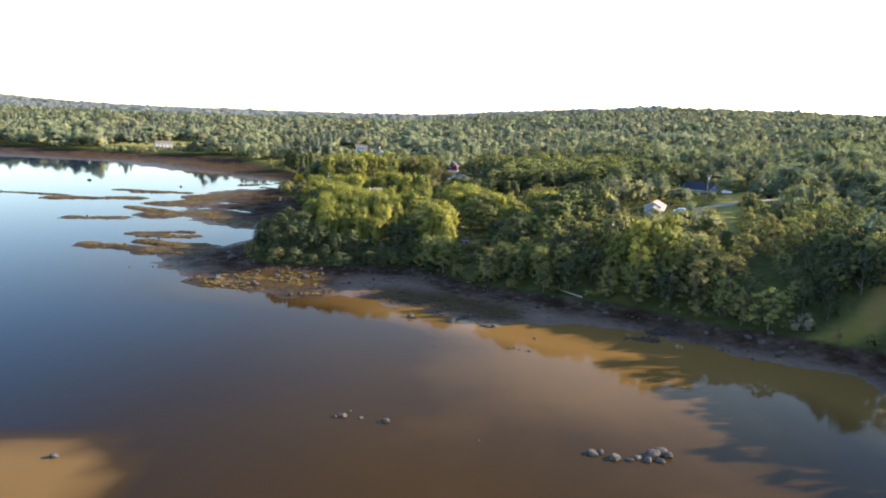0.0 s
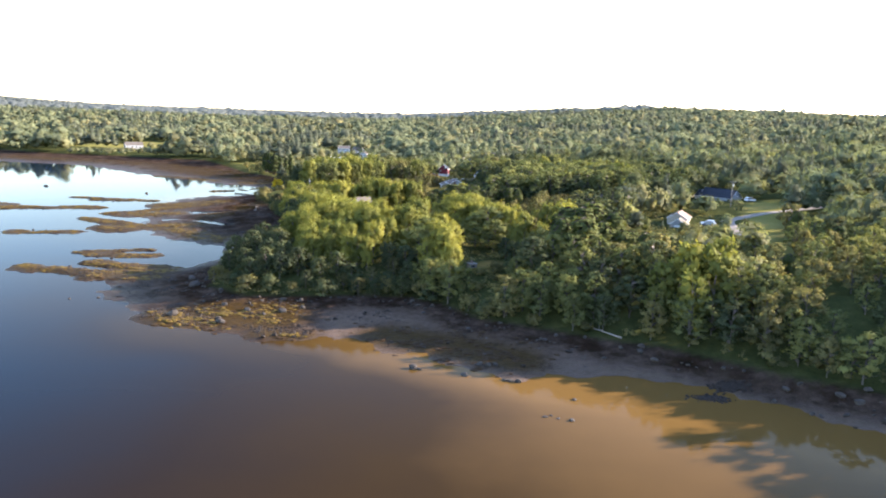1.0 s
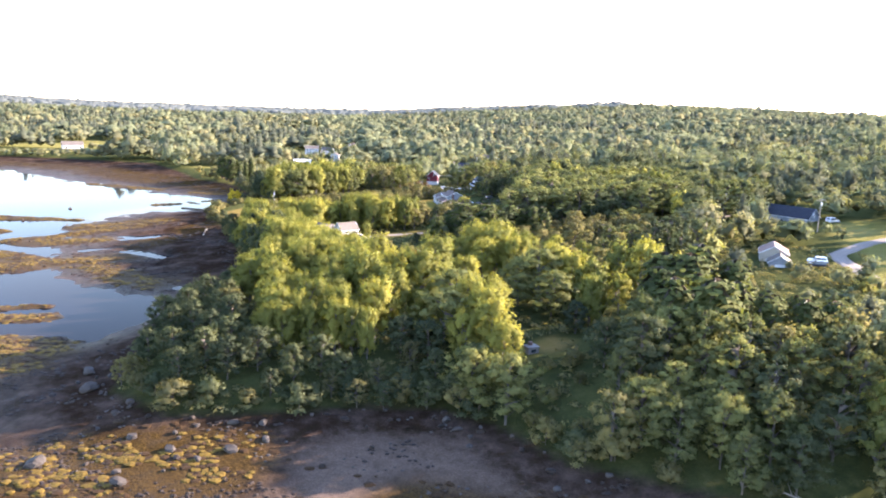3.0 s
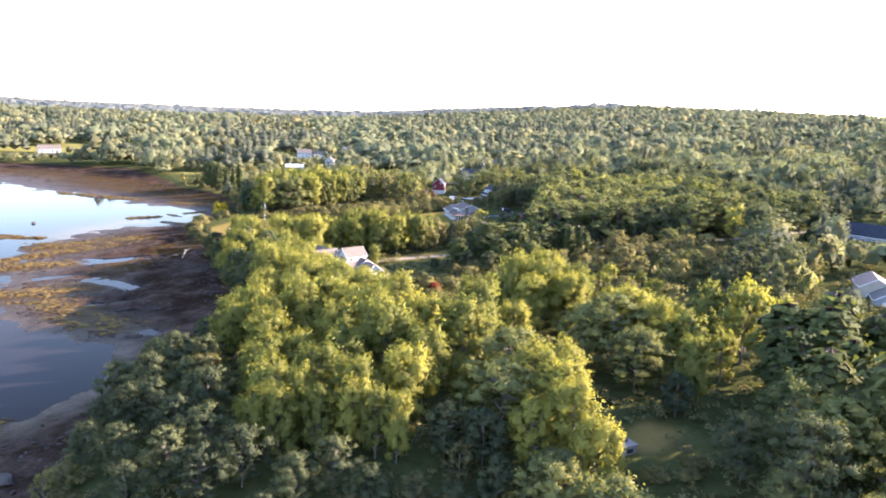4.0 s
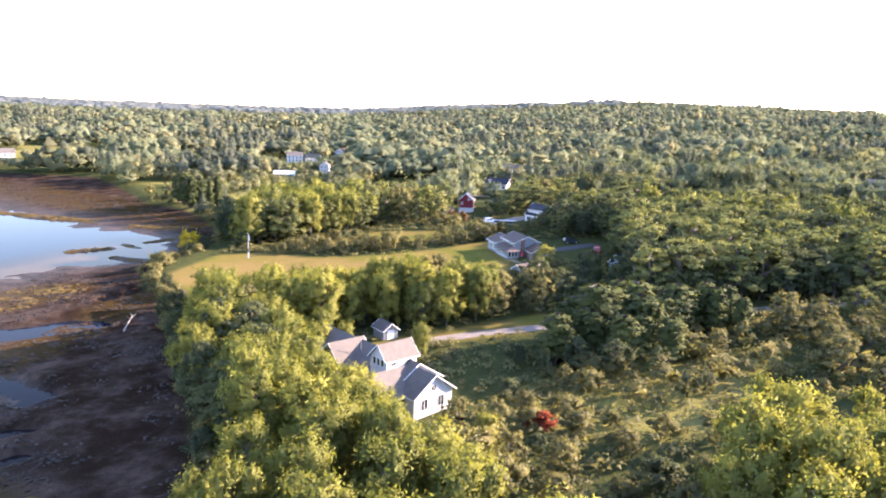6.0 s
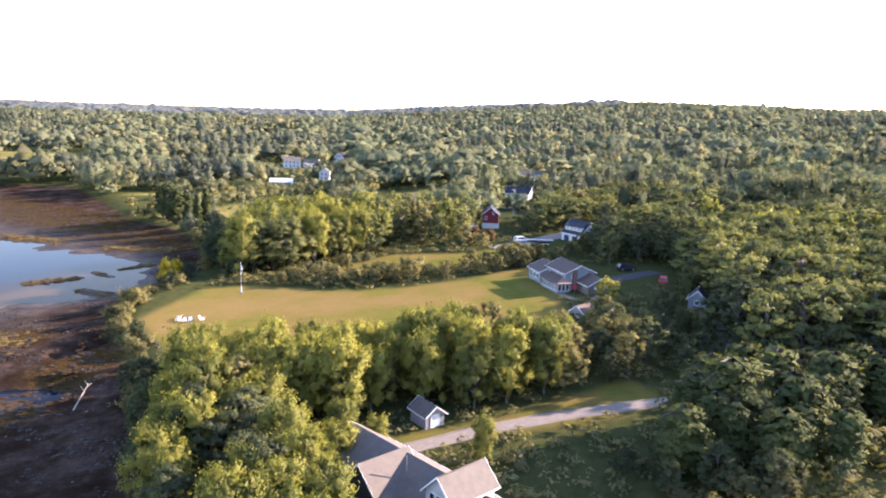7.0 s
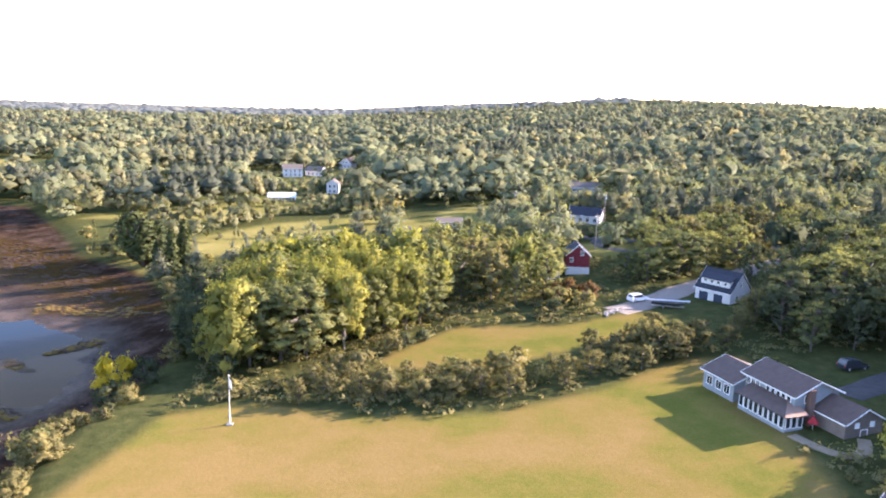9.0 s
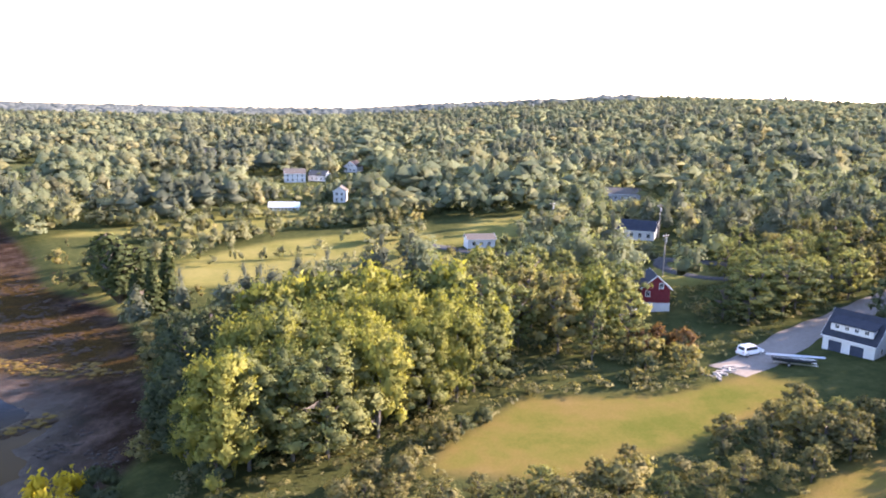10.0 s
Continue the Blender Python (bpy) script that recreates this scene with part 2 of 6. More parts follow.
# rocky bars and weed beds that the low tide bares: ends, half width, height
BARS = [((-116, 246), (-80, 236), 5, 0.55), ((-150, 303), (-134, 305), 5, 0.4), ((-190, 363), (-154, 371), 6, 0.5), ((-330, 392), (-190, 374), 2.5, 0.3),
        ((-122, 317), (-98, 330), 8, 0.55), ((-132, 352), (-114, 360), 6, 0.5), ((-128, 386), (-108, 400), 8, 0.55), ((-106, 266), (-90, 268), 4, 0.35), ((-165, 398), (-138, 402), 3, 0.35),
        ((-58, 199), (-38, 200), 8, 0.7), ((-38, 189), (-29, 189), 3, 0.4), ((-124, 452), (-115, 458), 2.2, 0.3), ((-12, 190), (14, 176), 7, 0.5), ((-120, 501), (-94, 494), 4, 0.6),
        ((-108, 444), (-101, 440), 2.2, 0.3), ((-107, 470), (-100, 477), 1.8, 0.25), ((-112, 466), (-106, 460), 2.0, 0.25), ((-180, 528), (-140, 512), 5, 0.4), ((-90, 305), (-76, 296), 3, 0.35),
        ((-142, 338), (-112, 322), 5, 0.5), ((-138, 356), (-108, 392), 5, 0.5), ((-100, 318), (-76, 300), 5, 0.5), ((-178, 406), (-146, 404), 2.5, 0.35), ((-102, 255), (-78, 246), 5, 0.5), ((-112, 270), (-94, 277), 2.5, 0.4), ((-94, 236), (-80, 250), 4, 0.5)]
# beds of weed on the flats
BEDS = [((-200, 592), (-140, 542), 15, 0), ((-130, 530), (-106, 506), 8, 0), ((-250, 622), (-205, 604), 12, 0), ((-340, 640), (-255, 628), 10, 0), ((-96, 350), (-84, 390), 6, 0)]
# shallow pools left on the flats: ends, half width
POOLS = [((-106, 366), (-90, 373), 6.5), ((-97, 343), (-84, 334), 4.5), ((-77, 303), (-68, 296), 3), ((-88, 318), (-80, 322), 2.2), ((-100, 330), (-92, 327), 2.6), ((-84, 309), (-77, 314), 2), ((-112, 341), (-105, 347), 2.2), ((-92, 391), (-86, 399), 2.5)]


def smooth(a, b, v):
    u = np.clip((np.asarray(v, float) - a) / (b - a), 0, 1)
    return u * u * (3 - 2 * u)


def to_line(p, a, b):
    """Distance from points p to the stretch a-b."""
    a, b = np.asarray(a, float), np.asarray(b, float)
    u = np.clip(((p - a) @ (b - a)) / ((b - a) @ (b - a)), 0, 1)
    return np.hypot(*(p - a - u[:, None] * (b - a)).T)


def inside(p, poly):
    poly = np.asarray(poly, float)
    hit = np.zeros(len(p), bool)
    for (x0, y0), (x1, y1) in zip(poly, np.roll(poly, -1, 0)):
        if y0 != y1:
            hit ^= ((p[:, 1] < y0) != (p[:, 1] < y1)) & (p[:, 0] < (x1 - x0) * (p[:, 1] - y0) / (y1 - y0) + x0)
    return hit


def signed(p, line):
    """Metres inland of a coastline (seaward: minus)."""
    d = np.min([to_line(p, a, b) for a, b in zip(line[:-1], line[1:])], 0)
    return np.where(inside(p, np.vstack([line, FAR])), d, -d)


def in_poly(p, poly, soft):
    """1 inside a closed outline, falling to 0 over soft metres."""
    poly = np.asarray(poly, float)
    d = np.min([to_line(p, a, b) for a, b in zip(poly, np.roll(poly, -1, 0))], 0)
    return smooth(-soft / 2, soft / 2, np.where(inside(p, poly), d, -d))


def wavy(p, size, seed=0.0):
    """Smooth random relief from crossed waves, about -1 to 1."""
    x, y = p[:, 0] / size + seed * 3.1, p[:, 1] / size - seed * 1.7
    return (np.sin(x * 1.9 + 1.3 * np.sin(y * 1.1 + seed)) + np.sin(y * 2.3 + 1.7 * np.sin(x * 0.9 - seed)) + np.sin((x + y) * 1.4 + 2 * np.sin(x * 0.5 - y * 0.7))) / 3


def upland(p):
    x, y = p[:, 0], p[:, 1]
    z = 3.8 + 0.06 * 12 * np.log1p(np.exp(np.clip((np.minimum(x, 560) + 68) / 12, -30, 60)))
    z = z + 26 * smooth(700, 2200, y) * (0.55 + 0.45 * smooth(-700, 300, x))
    z = z + 4 * smooth(1000, 1900, y) * smooth(0, 700, x) + 80 * np.exp(-((x + 3050) / 620) ** 2 - ((y - 4000) / 900) ** 2) + 5 * smooth(1500, 3000, y)
    far = smooth(700, 1600, np.hypot(x, y))
    return z + wavy(p, 60, 1) * 0.35 * (1 - far) + far * wavy(p, 420, 2) * 6


def height(p):
    p = np.atleast_2d(np.asarray(p, float))[:, :2]
    bank, tide = signed(p, BANK), signed(p, TIDE)
    top = upland(p)
    land = 2.6 + (top - 2.6) * smooth(0, 1, bank / (6 + 3.0 * np.clip(top - 4.5, 0, 8)))
    beach = 2.6 * (np.clip(tide, 0, None) / (np.clip(tide, 0, None) + np.clip(-bank, 0.01, None))) ** 1.5
    bed = np.maximum(-1.6, tide * 0.035)
    z = np.where(bank > 0, land, np.where(tide > 0, beach, bed))
    near = smooth(60, 10, -tide) * (bank < 0)
    ragged = wavy(p, 5, 3) * 0.6 + wavy(p, 2.3, 4) * 0.4
    for a, b, w in POOLS:
        z = np.where(bank < 0, z - (z + 0.06) * smooth(1.2, 0.7, (to_line(p, a, b) + ragged * w * 0.3) / w), z)
    for a, b, w, top in BARS:
        d = to_line(p, a, b) + ragged * w * 0.45 + wavy(p, 13, 8) * w * 0.4
        z = np.where(bank < 0, np.maximum(z, top * (1 - (d / w) ** 2) + wavy(p, 1.7, 5) * 0.1 * min(1, top * 2)), z)
    return z + near * (wavy(p, 4.5, 6) * 0.10 + wavy(p, 1.6, 7) * 0.06)


LAWN = [(-84, 402), (-79, 396), (-72, 385), (-58, 378), (-30, 385), (-5, 385), (0, 391), (3.5, 400), (5, 410), (12, 425), (14, 440), (4, 441), (-12, 431), (-30, 425), (-46, 426), (-64, 434), (-76, 431)]
BACK_FIELD = [(-46, 447), (-44, 452), (-30, 467), (-20, 465), (-8, 464), (6, 469), (12, 462), (0, 454), (-12, 449), (-30, 442)]
DRIVE_VERGE = [(-36, 340), (-22, 343.5), (-3, 347), (6, 352), (2, 360), (-12, 352), (-24, 347), (-36, 345)]
MEADOWS = [[(-100, 545), (-104, 575), (-80, 608), (-36, 628), (-24, 596), (-40, 562), (-70, 548)], [(-152, 615), (-146, 632), (-120, 640), (-90, 700), (-60, 700), (-70, 645), (-100, 616)],
           [(-108, 524), (-119, 545), (-112, 562), (-98, 556), (-98, 532)], [(-190, 740), (-185, 775), (-150, 775), (-150, 740)], [(-285, 800), (-345, 905), (-270, 910), (-235, 812)],
           [(-360, 770), (-350, 850), (-240, 830), (-250, 765)], [(-190, 1240), (-200, 1380), (-140, 1380), (-130, 1240)], [(-30, 590), (-8, 590), (20, 640), (-10, 640)]]
CLEARINGS = [[(8.5, 225.5), (12.5, 224), (16.5, 230), (13, 233.5), (10, 230.5)], [(62, 205), (80, 212), (92, 260), (106, 290), (120, 330), (140, 350), (150, 340), (124, 300), (100, 250), (88, 210), (72, 198)],
             [(80, 156), (86, 153), (95, 157), (104, 167), (110, 177), (106, 176), (97, 164), (88, 159)], [(4, 515), (28, 525), (30, 545), (14, 545)]]
TRACKS = [([(-42, 338), (-32, 341.5), (-22, 345.5), (-10, 348.5), (0, 350), (12, 351.5), (30, 354), (70, 356), (130, 372)], 3.2),
          ([(3, 470.5), (8, 473), (14, 477), (24, 485), (36, 491.5), (48, 499), (70, 512), (120, 530)], 7.0), ([(27, 552), (22, 545), (22.5, 536), (27, 528), (42, 523), (70, 522)], 3.6),
          ([(-40, 600), (-22, 577), (-5, 566), (20, 556), (40, 540), (70, 525)], 5.0), ([(92, 262), (100, 292), (118, 306), (170, 330)], 4.5), ([(20, 422), (27, 425), (34, 428)], 5.0)]


def grid_lines(spans):
    out = [spans[0][0]]
    for start, end, step in spans:
        out += list(np.linspace(start, end, max(1, round((end - start) / step)) + 1)[1:])
    return np.array(out)


def sheet(name, xs, ys, zs, material):
    X, Y = np.meshgrid(xs, ys)
    v = np.stack([X.ravel(), Y.ravel(), zs.ravel()], 1)
    i = (np.arange(len(ys) - 1)[:, None] * len(xs) + np.arange(len(xs) - 1)).ravel()
    ob = new(name, mesh_of(name, v, np.stack([i, i + 1, i + 1 + len(xs), i + len(xs)], 1), material))
    return ob, v


def mesh_of(name, verts, quads, material, flat=False, normals=None):
    """A mesh from arrays of corners and of faces with the same number of corners; normals: how each corner is shaded."""
    me = bpy.data.meshes.new(name)
    quads = np.asarray(quads, np.int32)
    k = quads.shape[1]
    me.vertices.add(len(verts)), me.loops.add(quads.size), me.polygons.add(len(quads))
    me.vertices.foreach_set("co", np.asarray(verts, np.float32).ravel())
    me.loops.foreach_set("vertex_index", quads.ravel())
    me.polygons.foreach_set("loop_start", np.arange(0, quads.size, k, dtype=np.int32))
    me.polygons.foreach_set("use_smooth", np.full(len(quads), not flat))
    me.update(calc_edges=True)
    if material:
        me.materials.append(material)
    if normals is not None:
        normals = np.asarray(normals, float)
        me.normals_split_custom_set_from_vertices((normals / (np.linalg.norm(normals, axis=1)[:, None] + 1e-9)).tolist())
    return me


def paint(me, name, values):
    me.attributes.new(name, "FLOAT", "POINT").data.foreach_set("value", np.asarray(values, np.float32))


gx = grid_lines([(-4800, -1500, 150), (-1500, -420, 30), (-420, -205, 6), (-205, -125, 2), (-125, 60, 1.5), (60, 130, 2.0), (130, 420, 8), (420, 1500, 30), (1500, 4800, 150)])
gy = grid_lines([(-1200, 0, 60), (0, 90, 6), (90, 145, 2), (145, 470, 1.6), (470, 700, 2.5), (700, 1000, 8), (1000, 2200, 30), (2200, 4800, 100)])
GX, GY = np.meshgrid(gx, gy)
flat_xy = np.stack([GX.ravel(), GY.ravel()], 1)
gz = height(flat_xy)
ground, gv = sheet("ground", gx, gy, gz, GROUND)
tagged(ground, "wooded coast with lawns, meadows and brown tidal mud", "ground", kind="structure")
_bank, _tide = signed(flat_xy, BANK), signed(flat_xy, TIDE)
paint(ground.data, "shore", smooth(2.0, -0.5, _bank))
_weed = np.zeros(len(flat_xy))
for _a, _b, _w, _top in BARS + BEDS:
    _weed = np.maximum(_weed, smooth(1.5, 0.5, to_line(flat_xy, _a, _b) / _w))
paint(ground.data, "weed", _weed)
paint(ground.data, "sand", 0.85 * smooth(-34, -22, flat_xy[:, 0]) * smooth(-4, -11, _bank) * smooth(220, 208, flat_xy[:, 1]) * (1 - _weed))
paint(ground.data, "lawn", np.max([in_poly(flat_xy, q, 3) for q in (LAWN, BACK_FIELD, DRIVE_VERGE, CLEARINGS[0], CLEARINGS[2])], 0))
paint(ground.data, "lush", np.max([in_poly(flat_xy, q, 7) for q in ([(-14, 434), (3, 432), (4, 402), (-8, 398), (-16, 408), (-10, 420)], [(-36, 412), (-18, 408), (-14, 396), (-34, 396), (-44, 404)], DRIVE_VERGE, BACK_FIELD)], 0))
paint(ground.data, "meadow", np.max([in_poly(flat_xy, q, 8) for q in MEADOWS + CLEARINGS[1:] + [[(-12, 306), (4, 300), (24, 306), (30, 326), (10, 330), (-10, 320)]]], 0))

wx, wy = grid_lines([(-4800, -400, 200), (-400, 400, 5), (400, 4800, 200)]), grid_lines([(-1200, 0, 60), (0, 700, 5), (700, 1400, 100)])
WX, WY = np.meshgrid(wx, wy)
water, wv = sheet("water", wx, wy, np.zeros(WX.shape), WATER)
tagged(water, "still silty brown tidal water turning blue offshore", "water", kind="structure")
_p = np.stack([WX.ravel(), WY.ravel()], 1)
_silt = 0.3 * smooth(-10, 35, _p[:, 0]) * smooth(95, 150, _p[:, 1]) * smooth(260, 205, _p[:, 1]) + 0.66 * smooth(-95, 12, _p[:, 0] + 0.1 * (190 - _p[:, 1])) * smooth(260, 205, _p[:, 1])
_silt = np.maximum(_silt, 0.34 * smooth(-45, -4, signed(_p, TIDE)) * smooth(420, 300, _p[:, 1]))
_silt = np.maximum(_silt, 0.8 * smooth(34, 12, to_line(_p, (-122, 412), (-98, 458))))
_silt += 0.32 * smooth(-22, -3, signed(_p, TIDE)) * smooth(-85, -60, _p[:, 0]) * smooth(215, 200, _p[:, 1])
paint(water.data, "silt", np.maximum(_silt, 0.95 * smooth(20, 10, to_line(_p, (-95, 82), (-52, 88)))))

# ---- building kit ----
def part(name, bm, material, parent, label=""):
    me = bpy.data.meshes.new(name)
    bm.to_mesh(me)
    bm.free()
    me.materials.append(material)
    ob = new(name, me)
    ob.parent = parent
    return tagged(ob, label)


def thing(name, x, y, label, category, turn=0.0, group="", z=None, sink=0.05):
    ob = new(name)
    zz = float(height((x, y))[0]) - sink if z is None else z
    ob.matrix_world = pose(x, y, zz, 0, 0, turn)
    return tagged(ob, label, category, group)


def box(bm, x0, x1, y0, y1, z0, z1, bevel=0.0):
    m = Matrix.Translation(((x0 + x1) / 2, (y0 + y1) / 2, (z0 + z1) / 2)) @ Matrix.Diagonal((x1 - x0, y1 - y0, z1 - z0, 1))
    made = bmesh.ops.create_cube(bm, size=1, matrix=m)["verts"]
    if bevel:
        bmesh.ops.bevel(bm, geom=list({e for v in made for e in v.link_edges}), offset=bevel, segments=1, affect="EDGES")
    return bm


def bar(bm, a, b, r, sides=6, taper=1.0):
    a, b = Vector(a), Vector(b)
    m = Matrix.Translation((a + b) / 2) @ (b - a).to_track_quat("Z", "Y").to_matrix().to_4x4()
    bmesh.ops.create_cone(bm, cap_ends=True, segments=sides, radius1=r, radius2=r * taper, depth=(b - a).length, matrix=m)
    return bm


def slab(bm, corners, thick):
    """A board or roof plane: four corners of its top face, and its thickness."""
    c = [Vector(p) for p in corners]
    nrm = (c[1] - c[0]).cross(c[2] - c[0]).normalized()
    if nrm.z < 0:
        nrm = -nrm
    top, low = [bm.verts.new(p) for p in c], [bm.verts.new(p - nrm * thick) for p in c]
    k = len(c)
    bm.faces.new(top), bm.faces.new(low[::-1])
    for i in range(k):
        bm.faces.new((top[i], low[i], low[(i + 1) % k], top[(i + 1) % k]))
    bmesh.ops.recalc_face_normals(bm, faces=bm.faces[:])
    return bm


def siding(name, low, high, course=0.16):
    """Lapped boards or shingles: thin level courses with a little relief."""
    m = plain(name, low, high, 1.2, 0.8, spec=0.2)
    n, l = m.node_tree.nodes, m.node_tree.links
    w = n.new("ShaderNodeTexWave")
    w.bands_direction, w.wave_profile = "Z", "SAW"
    w.inputs["Scale"].default_value = 1 / course / 3.14
    l.new(n.new("ShaderNodeTexCoord").outputs["Object"], w.inputs["Vector"])
    k = n.new("ShaderNodeBump")
    k.inputs["Strength"].default_value, k.inputs["Distance"].default_value = 0.5, 0.03
    l.new(w.outputs["Fac"], k.inputs["Height"])
    l.new(k.outputs["Normal"], n["Principled BSDF"].inputs["Normal"])
    return m


WHITE = siding("white siding", (0.40, 0.40, 0.39), (0.50, 0.49, 0.48))
PALE_BLUE = siding("pale blue siding", (0.15, 0.172, 0.19), (0.205, 0.23, 0.25))
GREY_WALL = siding("grey siding", (0.17, 0.18, 0.195), (0.24, 0.25, 0.265))
DARK_WALL = siding("weathered brown siding", (0.10, 0.08, 0.07), (0.16, 0.13, 0.11))
RED_WALL = siding("red barn boards", (0.10, 0.014, 0.018), (0.16, 0.024, 0.03))
TAN_WALL = siding("tan siding", (0.28, 0.24, 0.19), (0.36, 0.32, 0.26))
NAVY_WALL = siding("dark blue siding", (0.022, 0.028, 0.045), (0.04, 0.05, 0.075))
SHINGLE = siding("brown-grey roof shingles", (0.054, 0.038, 0.033), (0.084, 0.06, 0.052), 0.14)
SHINGLE_PALE = siding("grey roof shingles", (0.082, 0.069, 0.06), (0.122, 0.104, 0.09), 0.14)
SHINGLE_NAVY = siding("dark blue roof shingles", (0.012, 0.014, 0.021), (0.026, 0.03, 0.042), 0.14)
SHINGLE_RUST = siding("rusty brown roof shingles", (0.17, 0.105, 0.08), (0.23, 0.15, 0.12), 0.14)
TRIM = plain("white paint", (0.55, 0.55, 0.54), (0.66, 0.66, 0.65), 2, 0.5)
PANE = plain("window glass", (0.015, 0.018, 0.022), (0.03, 0.035, 0.04), 0.5, 0.04, spec=0.6)
BRICK = plain("chimney brick", (0.085, 0.05, 0.04), (0.14, 0.082, 0.066), 5, 0.85, bump=0.4)
DECK = plain("weathered deck boards", (0.24, 0.21, 0.18), (0.36, 0.32, 0.28), 3, 0.8)
WOOD = plain("grey driftwood", (0.14, 0.125, 0.11), (0.24, 0.22, 0.19), 4, 0.85, bump=0.4)
POLE_WOOD = plain("pole wood", (0.16, 0.13, 0.11), (0.28, 0.25, 0.22), 3, 0.85)
GRAVEL = plain("gravel", (0.13, 0.11, 0.094), (0.2, 0.172, 0.148), 1.5, 0.95, bump=0.5, bump_scale=12, spec=0.12)
ASPHALT = plain("asphalt", (0.03, 0.029, 0.029), (0.052, 0.05, 0.05), 1.0, 0.9, bump=0.3, spec=0.15)
TAN_PATH = plain("tan paving", (0.12, 0.095, 0.06), (0.18, 0.14, 0.095), 1.5, 0.9, bump=0.3)
STONE = plain("shore stone", (0.022, 0.019, 0.017), (0.07, 0.062, 0.056), 0.9, 0.9, bump=0.6, bump_scale=5, spec=0.1)
PALE_STONE = plain("pale stone", (0.10, 0.095, 0.09), (0.18, 0.17, 0.16), 2, 0.85, bump=0.4)
WET_STONE = plain("wet dark stone", (0.010, 0.008, 0.007), (0.034, 0.025, 0.02), 1.1, 0.7, bump=0.6, bump_scale=5, spec=0.12)
KELP = plain("golden rockweed", (0.034, 0.021, 0.005), (0.125, 0.082, 0.016), 1.6, 0.85, bump=0.8, bump_scale=9, spec=0.1)
KELP_DARK = plain("dark rockweed", (0.012, 0.007, 0.004), (0.045, 0.025, 0.010), 1.6, 0.8, bump=0.8, bump_scale=9, spec=0.1)
TYRE = plain("tyre rubber", (0.02, 0.02, 0.02), (0.04, 0.04, 0.04), 5, 0.8)
METAL = plain("bare aluminium", (0.6, 0.6, 0.6), (0.75, 0.75, 0.75), 3, 0.3, 0.9)
PAINT_WHITE = plain("white car paint", (0.6, 0.6, 0.6), (0.68, 0.68, 0.68), 1, 0.25)
PAINT_DARK = plain("dark car paint", (0.02, 0.022, 0.026), (0.03, 0.033, 0.038), 1, 0.25)
PAINT_RED = plain("red paint", (0.32, 0.02, 0.03), (0.42, 0.03, 0.04), 1, 0.35)
FLAG_CLOTH = plain("faded flag cloth", (0.45, 0.42, 0.44), (0.75, 0.73, 0.74), 3, 0.8)
RED_CLOTH = plain("red umbrella cloth", (0.24, 0.012, 0.018), (0.32, 0.02, 0.026), 2, 0.8)


def walls(parent, u0, u1, v0, v1, eave, ridge, along, material, low=-0.8, label=""):
    """A gabled body; along: the axis of its ridge."""
    bm = bmesh.new()
    if along == "v":
        prof = [(u0, low), (u1, low), (u1, eave), ((u0 + u1) / 2, ridge), (u0, eave)]
        ends = [[bm.verts.new((p, v, z)) for p, z in prof] for v in (v0, v1)]
    else:
        prof = [(v0, low), (v1, low), (v1, eave), ((v0 + v1) / 2, ridge), (v0, eave)]
        ends = [[bm.verts.new((u, p, z)) for p, z in prof] for u in (u0, u1)]
    bm.faces.new(ends[0]), bm.faces.new(ends[1])
    for i in range(5):
        bm.faces.new((ends[0][i], ends[0][(i + 1) % 5], ends[1][(i + 1) % 5], ends[1][i]))
    bmesh.ops.recalc_face_normals(bm, faces=bm.faces[:])
    return part("wall", bm, material, parent, label)


def roof(parent, u0, u1, v0, v1, eave, ridge, along, material, over=0.4, trim=True):
    """Two roof planes with overhang and, along their rakes and eaves, white boards."""
    half = ((u1 - u0) if along == "v" else (v1 - v0)) / 2
    drop = (ridge - eave) / half * over
    made = []
    for side in (-1, 1):
        mid = (u0 + u1) / 2 if along == "v" else (v0 + v1) / 2
        lo, top, base = mid + side * (half + over), ridge + 0.16, eave - drop + 0.16
        e0, e1 = (v0 - over, v1 + over) if along == "v" else (u0 - over, u1 + over)
        pts = [(mid, e0, top), (mid, e1, top), (lo, e1, base), (lo, e0, base)]
        if along == "u":
            pts = [(y, x, z) for x, y, z in pts]
        ob = part("roof", slab(bmesh.new(), pts, 0.14), material, parent)
        made.append(ob)
        if trim:
            bm = bmesh.new()
            for p, q in ((1, 2), (2, 3), (3, 0)):
                a, b = Vector(pts[p]), Vector(pts[q])
                out = (a + b) / 2 - sum((Vector(c) for c in pts), Vector()) / 4
                out.z = 0
                out = out.normalized() * 0.03
                slab(bm, [a + out + Vector((0, 0, 0.02)), b + out + Vector((0, 0, 0.02)), b + out * 2 + Vector((0, 0, 0.02)), a + out * 2 + Vector((0, 0, 0.02))], 0.15)
            part("fascia", bm, TRIM, ob, "white fascia boards")
    return made


